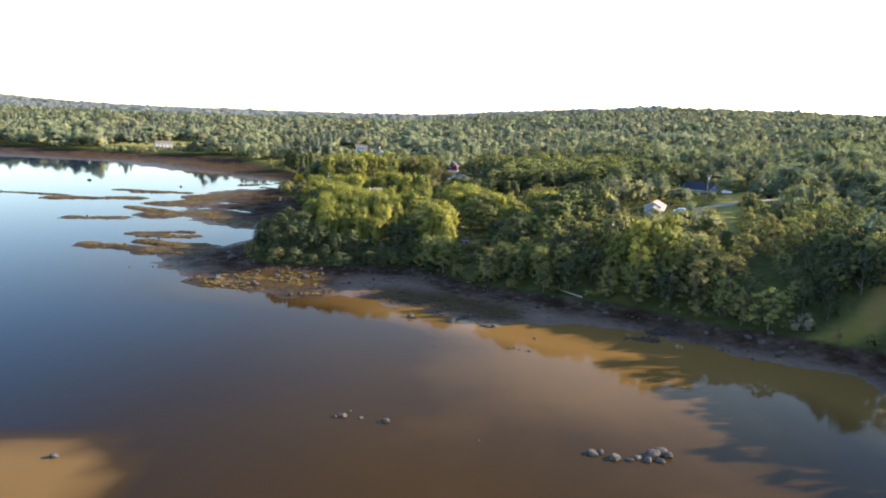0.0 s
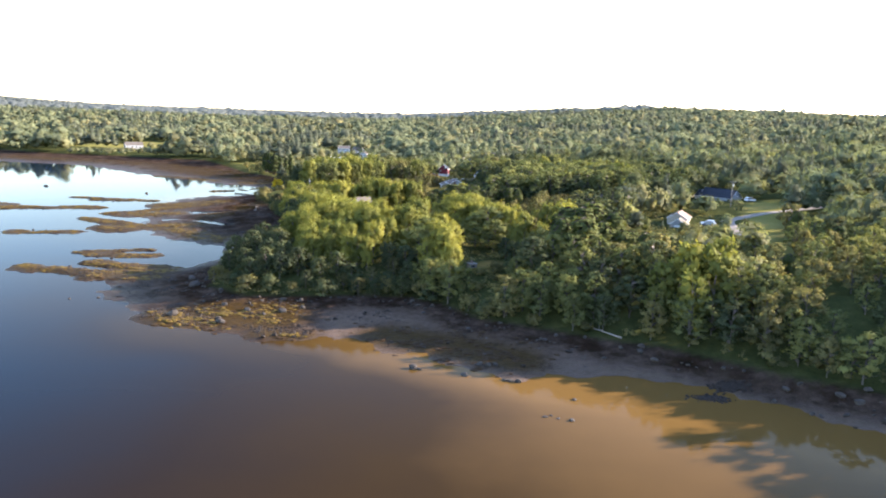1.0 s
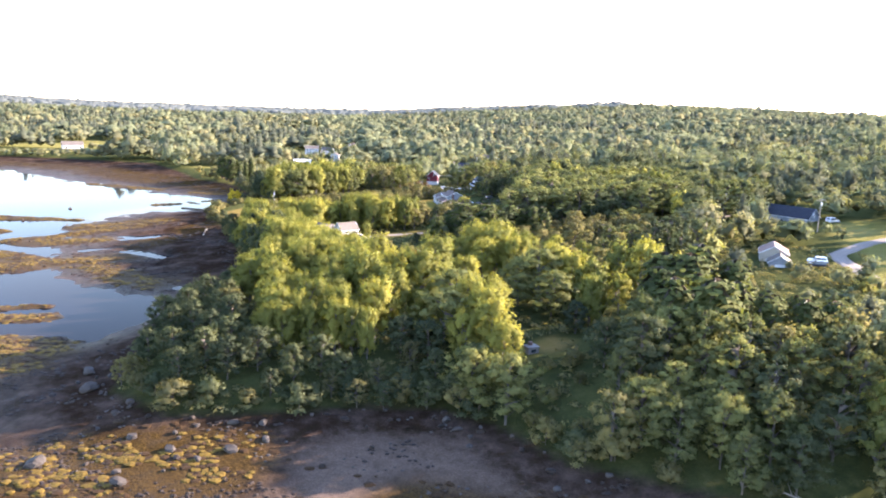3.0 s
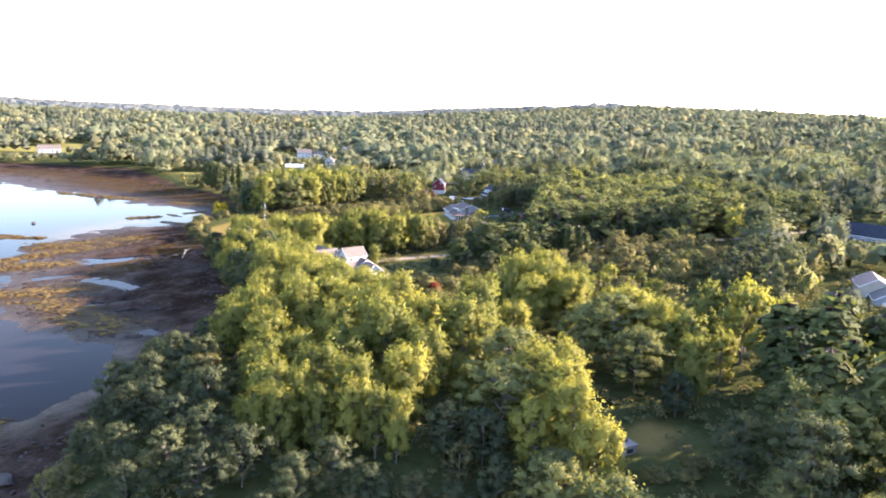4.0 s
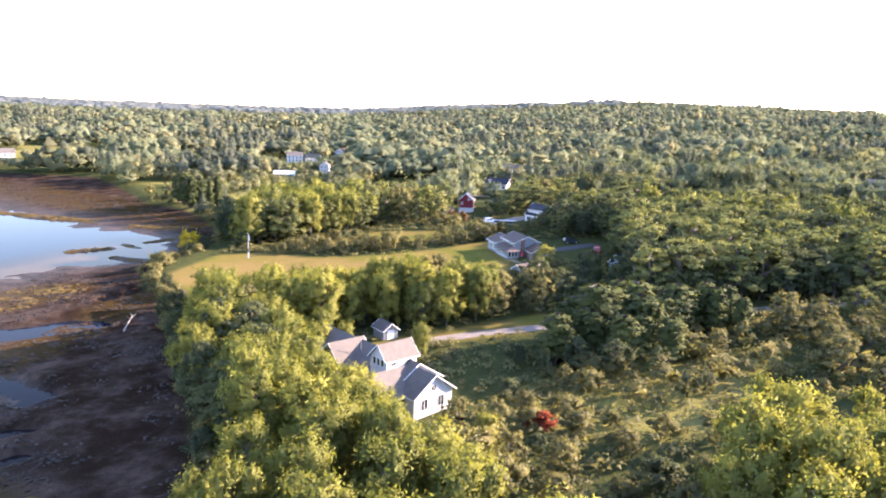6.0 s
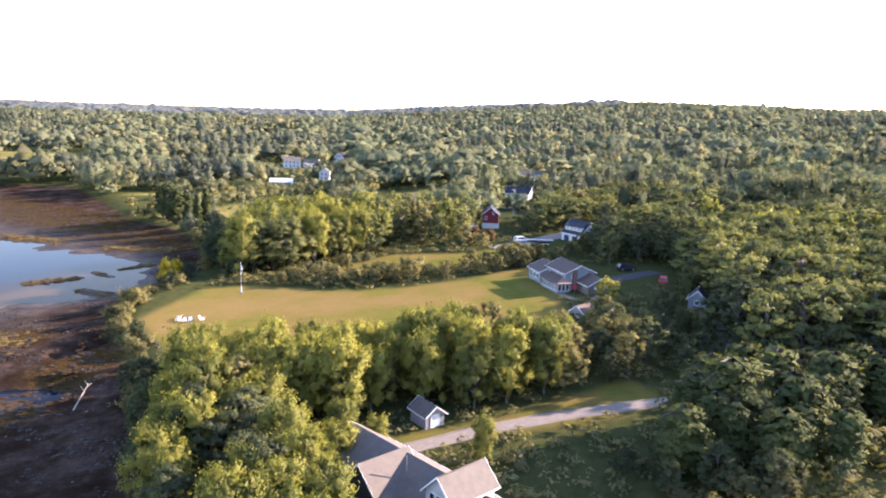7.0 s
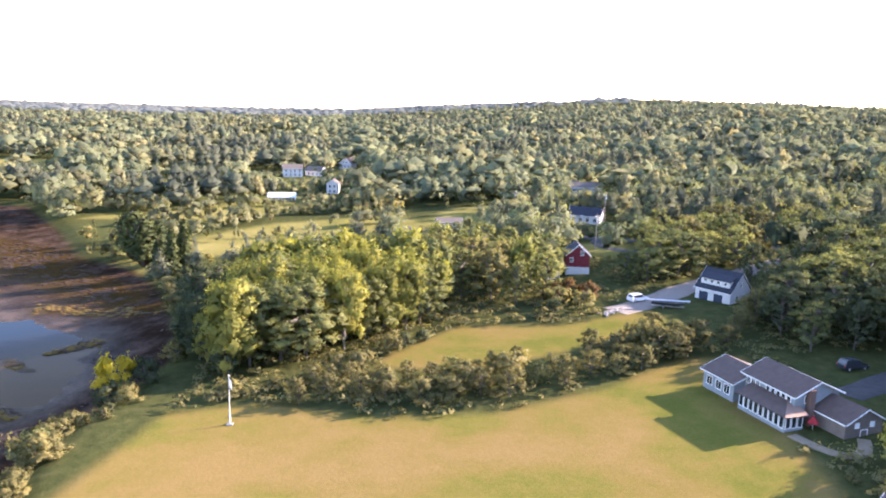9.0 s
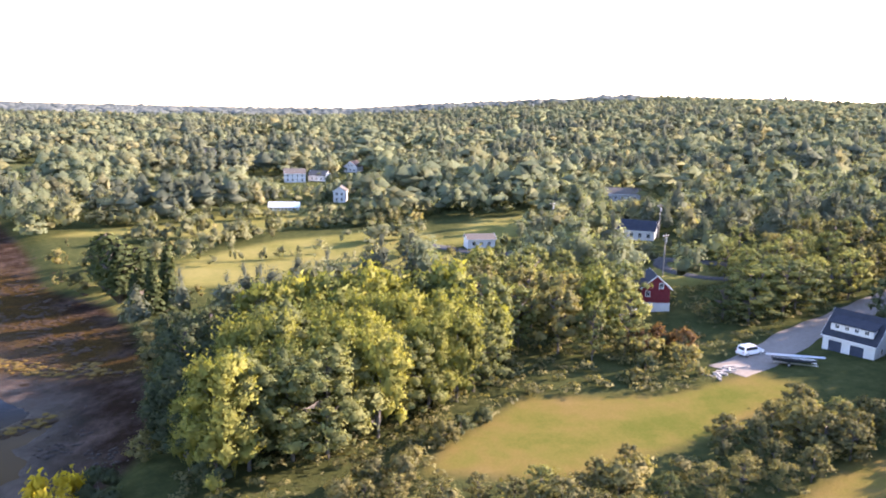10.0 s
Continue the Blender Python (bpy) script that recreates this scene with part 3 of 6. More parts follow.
def window(parent, face, at, along_at, z, w, h, name="window", bars=1, frame_mat=None, pane_mat=None):
    """A framed opening proud of a wall. face: u-, u+, v- or v+; at: the wall's place; along_at: its middle along the wall."""
    bm, bp = bmesh.new(), bmesh.new()
    s = -1 if face[1] == "-" else 1

    def put(b, a0, a1, z0, z1, d0, d1):
        d0, d1 = sorted((at + s * d0, at + s * d1))
        box(b, d0, d1, a0, a1, z0, z1) if face[0] == "u" else box(b, a0, a1, d0, d1, z0, z1)

    a0, a1 = along_at - w / 2, along_at + w / 2
    t = 0.09
    put(bm, a0 - t, a0, z - t, z + h + t, 0.005, 0.07), put(bm, a1, a1 + t, z - t, z + h + t, 0.005, 0.07)
    put(bm, a0, a1, z - t, z, 0.005, 0.09), put(bm, a0, a1, z + h, z + h + t, 0.005, 0.07)
    for i in range(bars):
        c = a0 + w * (i + 1) / (bars + 1)
        put(bm, c - 0.03, c + 0.03, z, z + h, 0.005, 0.05)
    put(bp, a0, a1, z, z + h, 0.005, 0.03)
    f = part(name, bm, frame_mat or TRIM, parent)
    part("pane", bp, pane_mat or PANE, f)
    return f


def chimney(parent, u, v, w, z0, z1):
    bm = box(bmesh.new(), u - w / 2, u + w / 2, v - w / 2, v + w / 2, z0, z1, 0.02)
    box(bm, u - w / 2 - 0.06, u + w / 2 + 0.06, v - w / 2 - 0.06, v + w / 2 + 0.06, z1 - 0.25, z1 - 0.1)
    return part("chimney", bm, BRICK, parent, "red brick chimney")


# ---- the grey-blue house beside the lawn ----
def lawn_house():
    ob = thing("house", 5.0, 412.4, "pale grey-blue two-storey house with brown shingle roofs beside the lawn", "house", 11.5, z=8.0)
    walls(ob, 2.4, 9.6, 1.2, 10.4, 4.5, 6.1, "v", PALE_BLUE)
    roof(ob, 2.4, 9.6, 1.2, 10.4, 4.5, 6.1, "v", SHINGLE, 0.5)
    walls(ob, 0.6, 8.4, 10.41, 17.0, 2.9, 4.5, "v", PALE_BLUE)
    roof(ob, 0.6, 8.4, 10.6, 17.0, 2.9, 4.5, "v", SHINGLE, 0.45)
    walls(ob, 5.4, 11.4, -4.2, 1.19, 2.7, 4.3, "v", DARK_WALL, label="weathered brown garage wing")
    roof(ob, 5.4, 11.4, -4.2, 0.9, 2.7, 4.3, "v", SHINGLE, 0.4)
    # sunroom along the lawn side, low wall and a band of tall panes under a hipped roof
    bm = box(bmesh.new(), 0, 3.0, 0, 8.6, -0.8, 0.75)
    box(bm, 0.06, 3.0, 0.06, 8.54, 2.25, 2.5)
    part("wall", bm, PALE_BLUE, ob)
    # solid block added behind the panes; its dark colour stands for the unlit room
    part("wall", box(bmesh.new(), 0.5, 2.95, 0.5, 8.3, 0.75, 2.25), DARK_WALL, ob, "dark filler block for the dim sunroom inside")
    for i in range(9):
        window(ob, "u-", 0.05, 0.55 + i * 0.94, 0.8, 0.66, 1.4, bars=0)
    for i in range(3):
        window(ob, "v-", 0.05, 0.55 + i * 0.95, 0.8, 0.66, 1.4, bars=0)
    part("roof", slab(bmesh.new(), [(-0.4, -0.4, 2.45), (2.4, 2.4, 3.55), (2.4, 9.0, 3.55), (-0.4, 9.0, 2.45)], 0.14), SHINGLE, ob)
    # paler shingle than the roof beside it, sunlight put into the colour
    part("roof", slab(bmesh.new(), [(-0.4, -0.4, 2.45), (3.4, -0.4, 2.45), (3.4, 1.19, 3.1), (2.4, 2.4, 3.55)], 0.14), SHINGLE_RUST, ob, "tan hip of the sunroom roof, sunlight in its colour")
    for i in range(5):
        window(ob, "u-", 2.4, 2.2 + i * 0.95, 3.35, 0.6, 0.75, bars=0)
    for i in range(3):
        window(ob, "u-", 2.4, 7.9 + i * 0.9, 3.2, 0.62, 0.9, bars=1)
    for v in (11.8, 13.6, 15.6):
        window(ob, "u-", 0.6, v, 1.0, 1.1, 1.2)
    window(ob, "v-", 1.2, 4.4, 3.4, 0.8, 0.9)
    for u in (7.2, 9.6):
        window(ob, "v-", -4.2, u, 2.0, 0.55, 0.55, bars=0, pane_mat=TRIM)
    window(ob, "v-", -4.2, 8.4, -0.1, 1.0, 1.7, "door", 0, pane_mat=DARK_WALL)
    chimney(ob, 4.6, 0.8, 0.8, -0.4, 5.4)
    deck = part("deck", box(bmesh.new(), 3.2, 5.35, -2.6, 1.15, -0.4, 0.18), DECK, ob, "weathered timber deck")
    for i in range(10):
        part("plank", box(bmesh.new(), 3.2, 5.35, -2.6 + i * 0.37, -2.6 + i * 0.37 + 0.34, 0.185, 0.215), DECK, deck)
    return ob


def parasol(x, y, z):
    ob = thing("parasol", x, y, "half-closed red garden parasol on the deck", "parasol", z=z)
    part("pole", bar(bmesh.new(), (0, 0, 0), (0, 0, 2.3), 0.03), TRIM, ob)
    bm = bmesh.new()
    rim = [bm.verts.new((0.75 * math.cos(a) * (0.8 if i % 2 else 1), 0.75 * math.sin(a) * (0.8 if i % 2 else 1), 1.25)) for i, a in enumerate(np.arange(16) * math.pi / 8)]
    top = bm.verts.new((0, 0, 2.25))
    for i in range(16):
        bm.faces.new((rim[i], rim[(i + 1) % 16], top))
    part("canopy", bm, RED_CLOTH, ob, "drooping red cloth")
    part("base", bar(bmesh.new(), (0, 0, 0), (0, 0, 0.08), 0.3, 12), STONE, ob)


# ---- the big house among the poplars ----
def poplar_house():
    ob = thing("house", -31.0, 323.5, "large white house with many grey shingle gables among poplars", "house", -53.0, z=6.8)
    walls(ob, -13.4, 9.0, -3.7, 4.7, 3.0, 5.6, "u", WHITE)
    roof(ob, -13.4, 9.0, -3.7, 4.7, 3.0, 5.6, "u", SHINGLE_PALE, 0.45)
    # cross gables towards the water, dark blue
    for u0, u1, v0, eave, ridge in ((-7.9, -0.9, -5.0, 2.8, 6.0), (4.6, 11.0, -7.0, 2.6, 5.1)):
        walls(ob, u0, u1, v0, 0, eave, ridge, "v", NAVY_WALL, label="dark blue gable wall")
        roof(ob, u0, u1, v0, 0.6, eave, ridge, "v", SHINGLE_PALE, 0.45)
        window(ob, "v-", v0, (u0 + u1) / 2, 0.6, 1.4, 1.3, bars=1)
    # tall stair dormer
    walls(ob, 3.6, 7.2, -3.6, 1.8, 6.3, 8.1, "v", WHITE)
    roof(ob, 3.6, 7.2, -3.6, 1.8, 6.3, 8.1, "v", SHINGLE_PALE, 0.35)
    for u in (4.5, 5.4, 6.3):
        window(ob, "v-", -3.6, u, 5.2, 0.6, 1.0, bars=0)
    window(ob, "u+", 7.2, -2.4, 5.3, 0.7, 0.7)
    # end wing with a white gable and porch
    walls(ob, 9.01, 13.0, -3.4, 3.4, 2.8, 5.2, "u", WHITE)
    roof(ob, 8.6, 13.0, -3.4, 3.4, 2.8, 5.2, "u", SHINGLE_PALE, 0.5)
    for v in (-1.6, 1.4):
        window(ob, "u+", 13.0, v, 0.6, 1.1, 1.5)
    window(ob, "u+", 13.0, 0, 3.0, 0.8, 0.8)
    for u in (-10, -3.5, 6.5):
        window(ob, "v+", 4.2, u, 0.9, 1.2, 1.3)
    part("vent", bar(bmesh.new(), (-2.0, -1.2, 5.0), (-2.0, -1.2, 6.6), 0.06), METAL, ob)
    return ob


def gable_house(name, x, y, turn, size, eave, ridge, wall_mat, roof_mat, label, category="house", wins=(), group="", over=0.35, along="u", trim=True, z=None, base_mat=None):
    """A plain gabled building: size along and across its ridge. wins: face, place along it, sill, width, height."""
    ob = thing(name, x, y, label, category, turn, group, z, 0.1)
    a, b = size[0] / 2, size[1] / 2
    walls(ob, -a, a, -b, b, eave, ridge, "u", wall_mat)
    roof(ob, -a, a, -b, b, eave, ridge, "u", roof_mat, over, trim)
    for face, at, zz, w, h, kind in wins:
        wall_at = {"u-": -a, "u+": a, "v-": -b, "v+": b}[face]
        window(ob, face, wall_at, at, zz, w, h, kind, 1 if kind == "window" else 0, pane_mat=None if kind == "window" else (TRIM if kind == "door" else NAVY_WALL))
    if base_mat:
        part("foundation", box(bmesh.new(), -a - 0.06, a + 0.06, -b - 0.06, b + 0.06, -1.2, 0.9), base_mat, ob, "whitewashed stone foundation")
    return ob


def even(face, count, length, z, w, h, kind="window"):
    return [(face, -length / 2 + length * (i + 0.5) / count, z, w, h, kind) for i in range(count)]


lawn_house()
parasol(9.0, 412.6, 8.2)
poplar_house()

carriage = gable_house("garage", 28.3, 475.6, -60, (9.5, 8.5), 3.1, 7.4, WHITE, SHINGLE_NAVY, "white garage with a steep navy roof and dormers", "garage",
                       [("v-", -2.4, 0.0, 2.5, 2.2, "garage_door"), ("v-", 1.6, 0.0, 2.5, 2.2, "garage_door")] + even("u+", 2, 6, 0.9, 0.9, 1.2) + [("u+", 0, 4.0, 1.0, 1.2, "window")], z=9.3)
part("wall", box(bmesh.new(), -3.9, 3.9, -3.5, -1.2, 4.0, 5.5), WHITE, carriage, "white shed dormer")
part("roof", slab(bmesh.new(), [(-4.2, -3.9, 5.55), (4.2, -3.9, 5.55), (4.2, -0.4, 6.75), (-4.2, -0.4, 6.75)], 0.14), SHINGLE_NAVY, carriage)
for _u in (-2.7, -0.9, 0.9, 2.7):
    window(carriage, "v-", -3.5, _u, 4.5, 0.8, 0.7)

carriage.matrix_world = carriage.matrix_world @ Matrix.Scale(0.87, 4)

gable_house("barn", 5.6, 508.0, 80, (7.0, 5.6), 3.9, 6.4, RED_WALL, SHINGLE_NAVY, "small dark red barn with white-trimmed windows on a white foundation", "barn",
            [("u-", -1.0, 3.9, 0.7, 1.0, "window"), ("u-", 1.6, 2.2, 0.7, 1.0, "window"), ("v-", -1.6, 2.0, 0.8, 1.0, "window"), ("v-", 1.6, 2.0, 0.8, 1.0, "window")], z=9.2, base_mat=WHITE)
gable_house("shed", -2.6, 502.5, 30, (4.0, 3.0), 1.9, 2.8, GREY_WALL, SHINGLE_PALE, "low grey garden shed beside the red barn", "shed", even("v-", 1, 2, 0.6, 0.8, 0.8))
gable_house("house", 31.0, 583.0, -28, (11.0, 8.0), 3.0, 5.6, WHITE, SHINGLE_NAVY, "white house with a dark roof among the trees", "house", even("v-", 4, 10, 0.9, 1.0, 1.3) + even("u+", 2, 6, 0.9, 0.9, 1.3) + [("u+", 0, 3.6, 0.9, 1.0, "window")])
gable_house("house", 56.0, 668.0, -12, (15.0, 8.0), 3.0, 5.2, GREY_WALL, SHINGLE_PALE, "long grey house with a pale gable in the woods", "house", even("v-", 5, 13, 0.9, 1.0, 1.2))
gable_house("greenhouse", -86.0, 684.0, 2, (12.5, 5.0), 1.6, 3.4, TRIM, TRIM, "long white greenhouse at the edge of the meadow", "greenhouse", even("v-", 8, 12, 0.4, 1.0, 0.9), trim=False)
gable_house("house", -92.0, 804.0, 8, (12.0, 8.5), 5.2, 7.8, WHITE, SHINGLE_PALE, "two-storey white village house with a grey roof", "house", even("v-", 4, 11, 0.9, 1.0, 1.4) + even("v-", 4, 11, 3.4, 1.0, 1.3))
gable_house("house", -78.0, 812.0, -24, (11.0, 8.0), 3.2, 6.0, WHITE, SHINGLE_PALE, "white village house with a pale grey roof", "house", even("v-", 3, 9, 0.9, 1.0, 1.3))
gable_house("house", -58.5, 868.0, 70, (12.0, 9.0), 3.6, 7.2, WHITE, SHINGLE, "white gabled village house facing the water", "house", even("u-", 3, 8, 0.9, 1.0, 1.3) + even("u-", 2, 4, 3.9, 0.9, 1.2))
gable_house("house", -63.0, 711.0, 84, (9.0, 5.5), 5.2, 7.2, WHITE, SHINGLE_PALE, "tall narrow white house behind bushes", "house", even("u-", 2, 4.5, 0.9, 0.9, 1.4) + even("u-", 2, 4.5, 3.4, 0.9, 1.3))
gable_house("house", -181.0, 1000.0, 6, (15.0, 9.0), 3.4, 6.6, GREY_WALL, SHINGLE_PALE, "grey farmhouse in the distant woods", "house", even("v-", 4, 13, 0.9, 1.1, 1.3))
gable_house("house", -292.0, 768.0, 30, (16.0, 9.0), 3.4, 6.4, WHITE, SHINGLE_PALE, "white farmhouse on a green clearing by the bay", "house", even("v-", 4, 14, 0.9, 1.2, 1.4) + even("u+", 2, 6, 0.9, 1.0, 1.4))
gable_house("house", -452.0, 822.0, 10, (9.0, 7.0), 3.2, 5.8, WHITE, SHINGLE_PALE, "small white cottage on the far shore", "house", even("v-", 2, 7, 0.9, 1.0, 1.3))
gable_house("house", 191.0, 520.0, -20, (15.0, 8.0), 3.2, 5.6, TAN_WALL, SHINGLE_PALE, "tan house with a grey roof in the woods", "house", even("v-", 4, 13, 0.9, 1.0, 1.2))
gable_house("house", -18.0, 584.0, 6, (8.5, 5.0), 2.7, 4.0, WHITE, SHINGLE_PALE, "low white cottage beside the road", "house", even("v-", 3, 7, 0.9, 1.0, 1.1))
gable_house("garage", 83.0, 291.0, 64, (9.0, 6.5), 3.6, 5.4, TAN_WALL, SHINGLE_RUST, "pale garage with a rusty brown roof by the track", "garage", even("u-", 2, 5, 0.9, 1.0, 1.1) + even("v+", 3, 7, 0.9, 1.0, 1.1), z=11.3)
gable_house("shed", 80.5, 283.0, 64, (6.0, 5.0), 2.6, 4.2, GREY_WALL, SHINGLE_PALE, "grey gabled shed against the brown-roofed garage", "shed", [("u-", 0, 0.1, 2.0, 2.0, "door")], z=11.2)
blue = gable_house("house", 121.0, 352.0, -56, (15.0, 7.5), 3.0, 6.2, PALE_BLUE, SHINGLE_NAVY, "pale blue cape house with a dark roof and white gables", "house",
                   even("v-", 4, 13, 0.9, 1.0, 1.3) + even("u+", 2, 5, 0.9, 1.0, 1.3) + [("u+", 0, 3.6, 0.9, 1.0, "window")], z=13.6)
walls(blue, -10.5, -7.51, -2.8, 2.8, 2.6, 5.0, "u", WHITE)
roof(blue, -10.5, -7.9, -2.8, 2.8, 2.6, 5.0, "u", SHINGLE_NAVY)
gable_house("shed", -29.0, 349.0, -62, (3.8, 2.9), 1.9, 3.0, GREY_WALL, SHINGLE_PALE, "small grey garden shed with a white door under trees", "shed", [("u+", 0, 0.05, 1.2, 1.8, "door")])
gable_house("shed", 4.6, 391.5, 40, (3.6, 2.8), 2.1, 3.2, PALE_BLUE, SHINGLE, "pale blue shed half hidden by bushes", "shed", [("u-", 0, 0.05, 1.0, 1.7, "door")])
gable_house("playhouse", 30.0, 396.0, 60, (4.2, 3.4), 2.2, 3.9, PALE_BLUE, SHINGLE_NAVY, "small pale gabled outbuilding in deep shade", "shed", [("u-", 0, 1.0, 0.8, 0.9, "window")])
gable_house("cabin", 38.2, 204.0, 55, (4.2, 3.4), 2.7, 4.6, GREY_WALL, SHINGLE, "grey waterside cabin in the trees above the beach", "cabin", even("u-", 2, 3, 0.8, 0.8, 1.0), z=9.5)


def outdoor_oven():
    ob = thing("fire_pit", 8.0, 225.0, "square pale stone garden fireplace on the grass", "fireplace", 20)
    bm = box(bmesh.new(), -1.0, 1.0, -0.8, 0.8, -0.3, 1.0, 0.04)
    box(bm, -1.1, 1.1, -0.9, 0.9, 1.0, 1.18, 0.03)
    part("body", bm, PALE_STONE, ob)
    # flat dark panel on the front marks the opening
    part("opening", box(bmesh.new(), -0.45, 0.45, -0.82, -0.7, 0.2, 0.75), PANE, ob, "dark opening panel")
    part("chimney", box(bmesh.new(), -0.3, 0.3, 0.1, 0.7, 1.18, 1.7, 0.03), BRICK, ob)


outdoor_oven()


# ---- on the lawn ----
def garden_chair():
    ob = thing("garden_chair", -74.8, 403.6, "white wooden slatted garden chair with a fan back on the lawn", "chair", 160, "chairs on the lawn")
    for x in (-0.3, 0.3):
        part("leg", slab(bmesh.new(), [(x - 0.02, 0.42, 0.5), (x + 0.02, 0.42, 0.5), (x + 0.02, 0.5, 0.0), (x - 0.02, 0.5, 0.0)], 0.1), TRIM, ob)
        part("leg", slab(bmesh.new(), [(x - 0.02, 0.42, 0.42), (x + 0.02, 0.42, 0.42), (x + 0.02, -0.5, 0.06), (x - 0.02, -0.5, 0.06)], 0.1), TRIM, ob)
        s = 1 if x > 0 else -1
        part("armrest", box(bmesh.new(), min(x, x + s * 0.12), max(x, x + s * 0.12), -0.32, 0.5, 0.56, 0.59), TRIM, ob)
    for i in range(6):
        y = 0.44 - i * 0.13
        z = 0.42 - i * 0.045
        part("seat_slat", slab(bmesh.new(), [(-0.31, y, z), (0.31, y, z), (0.31, y - 0.11, z - 0.038), (-0.31, y - 0.11, z - 0.038)], 0.025), TRIM, ob)
    for i in range(6):
        x = -0.275 + i * 0.11
        tall = 0.98 - abs(i - 2.5) * 0.045
        part("back_slat", slab(bmesh.new(), [(x - 0.046, -0.22, 0.2), (x + 0.046, -0.22, 0.2), (x * 1.12 + 0.05, -0.55, tall), (x * 1.12 - 0.05, -0.55, tall)], 0.022), TRIM, ob)
    return ob


chair = garden_chair()
for _x, _y, _r in ((-73.4, 402.9, 180), (-72.3, 403.0, 190), (-70.3, 404.0, 250), (-74.9, 405.2, 95)):
    copy_thing(chair, pose(_x, _y, float(height((_x, _y))[0]) - 0.03, 0, 0, _r))

fire = thing("fire_ring", -72.8, 405.0, "low ring of dark stones between the lawn chairs", "fire ring")
for _i in range(10):
    _a = _i * math.pi / 5
    part("stone", box(bmesh.new(), 0.6 * math.cos(_a) - 0.15, 0.6 * math.cos(_a) + 0.15, 0.6 * math.sin(_a) - 0.13, 0.6 * math.sin(_a) + 0.13, -0.05, 0.24, 0.05), WET_STONE, fire)

pole = thing("flagpole", -66.2, 426.8, "white flagpole with a limp furled flag on the lawn", "flagpole")
part("pole", bar(bmesh.new(), (0, 0, 0), (0, 0, 7.0), 0.055, 10, 0.6), TRIM, pole)
part("base", box(bmesh.new(), -0.45, 0.45, -0.45, 0.45, -0.2, 0.2, 0.06), PALE_STONE, pole, "square pale stone base")
part("support", box(bmesh.new(), -0.1, 0.1, -0.09, 0.09, 0.2, 1.5, 0.02), TRIM, pole)
_bm = bmesh.new()
bmesh.ops.create_uvsphere(_bm, u_segments=10, v_segments=6, radius=0.12, matrix=Matrix.Translation((0, 0, 7.08)))
part("ball", _bm, METAL, pole)
_bm = bmesh.new()
for _i in range(5):
    slab(_bm, [(0.06, 0.02 * _i, 6.7 - 0.12 * _i), (0.34 + 0.03 * (_i % 2), 0.05 * _i - 0.1, 6.2 - 0.25 * _i), (0.28, 0.04 * _i, 5.3 - 0.08 * _i), (0.05, 0.0, 5.6)], 0.02)
part("flag", _bm, FLAG_CLOTH, pole, "limp faded flag")

slab_ob = thing("stone_slab", -14.0, 391.0, "pale flat stone slab lying in the lawn", "stone")
part("top", box(bmesh.new(), -0.7, 0.7, -0.5, 0.5, -0.05, 0.3, 0.08), TRIM, slab_ob)


# ---- vehicles ----
def car(x, y, turn, paint_mat, label, group="", z=None, tall=1.72, long=4.6):
    ob = thing("car", x, y, label, "car", turn, group, z, 0.0)
    prof = [(-long / 2, 0.35), (-long / 2, 0.95), (-long / 2 + 0.12, 1.02), (-long / 2 + 0.35, tall - 0.05), (-long / 2 + 0.6, tall), (0.45, tall), (1.15, 1.08), (long / 2 - 0.15, 0.92), (long / 2, 0.7), (long / 2, 0.35)]
    bm = bmesh.new()
    rows = []
    for v, k in ((-0.9, 0.9), (-0.86, 1.0), (0.86, 1.0), (0.9, 0.9)):
        rows.append([bm.verts.new((u, v if z_ < 1.05 else v * 0.84, 0.35 + (z_ - 0.35) * (k if z_ > 1.1 else 1))) for u, z_ in prof])
    for a, b in zip(rows[:-1], rows[1:]):
        for i in range(len(prof)):
            j = (i + 1) % len(prof)
            bm.faces.new((a[i], a[j], b[j], b[i]))
    bm.faces.new(rows[0]), bm.faces.new(rows[-1][::-1])
    bmesh.ops.recalc_face_normals(bm, faces=bm.faces[:])
    part("body", bm, paint_mat, ob)
    for s in (-1, 1):
        y0 = s * 0.80
        part("side_window", slab(bmesh.new(), [(-long / 2 + 0.4, s * 0.885, 1.08), (0.95, s * 0.885, 1.08), (0.42, s * 0.79, tall - 0.14), (-long / 2 + 0.55, s * 0.79, tall - 0.14)], 0.03), PANE, ob)
    part("windscreen", slab(bmesh.new(), [(1.16, -0.7, 1.12), (1.16, 0.7, 1.12), (0.52, 0.62, tall - 0.05), (0.52, -0.62, tall - 0.05)], 0.03), PANE, ob)
    part("rear_window", slab(bmesh.new(), [(-long / 2 + 0.1, -0.66, 1.1), (-long / 2 + 0.1, 0.66, 1.1), (-long / 2 + 0.31, 0.6, tall - 0.14), (-long / 2 + 0.31, -0.6, tall - 0.14)], 0.03), PANE, ob)
    for u in (-long / 2 + 0.85, long / 2 - 0.85):
        for s in (-1, 1):
            w = part("wheel", bar(bmesh.new(), (u, s * 0.72, 0.34), (u, s * 0.93, 0.34), 0.34, 14), TYRE, ob)
            part("rim", bar(bmesh.new(), (u, s * 0.9, 0.34), (u, s * 0.945, 0.34), 0.2, 10), METAL, w)
    for s in (-1, 1):
        part("headlight", box(bmesh.new(), long / 2 - 0.1, long / 2 + 0.015, s * 0.66 - 0.16, s * 0.66 + 0.16, 0.68, 0.8), METAL, ob)
        part("tail_light", box(bmesh.new(), -long / 2 - 0.015, -long / 2 + 0.06, s * 0.76 - 0.08, s * 0.76 + 0.08, 0.75, 1.0), PAINT_RED, ob)
    return ob


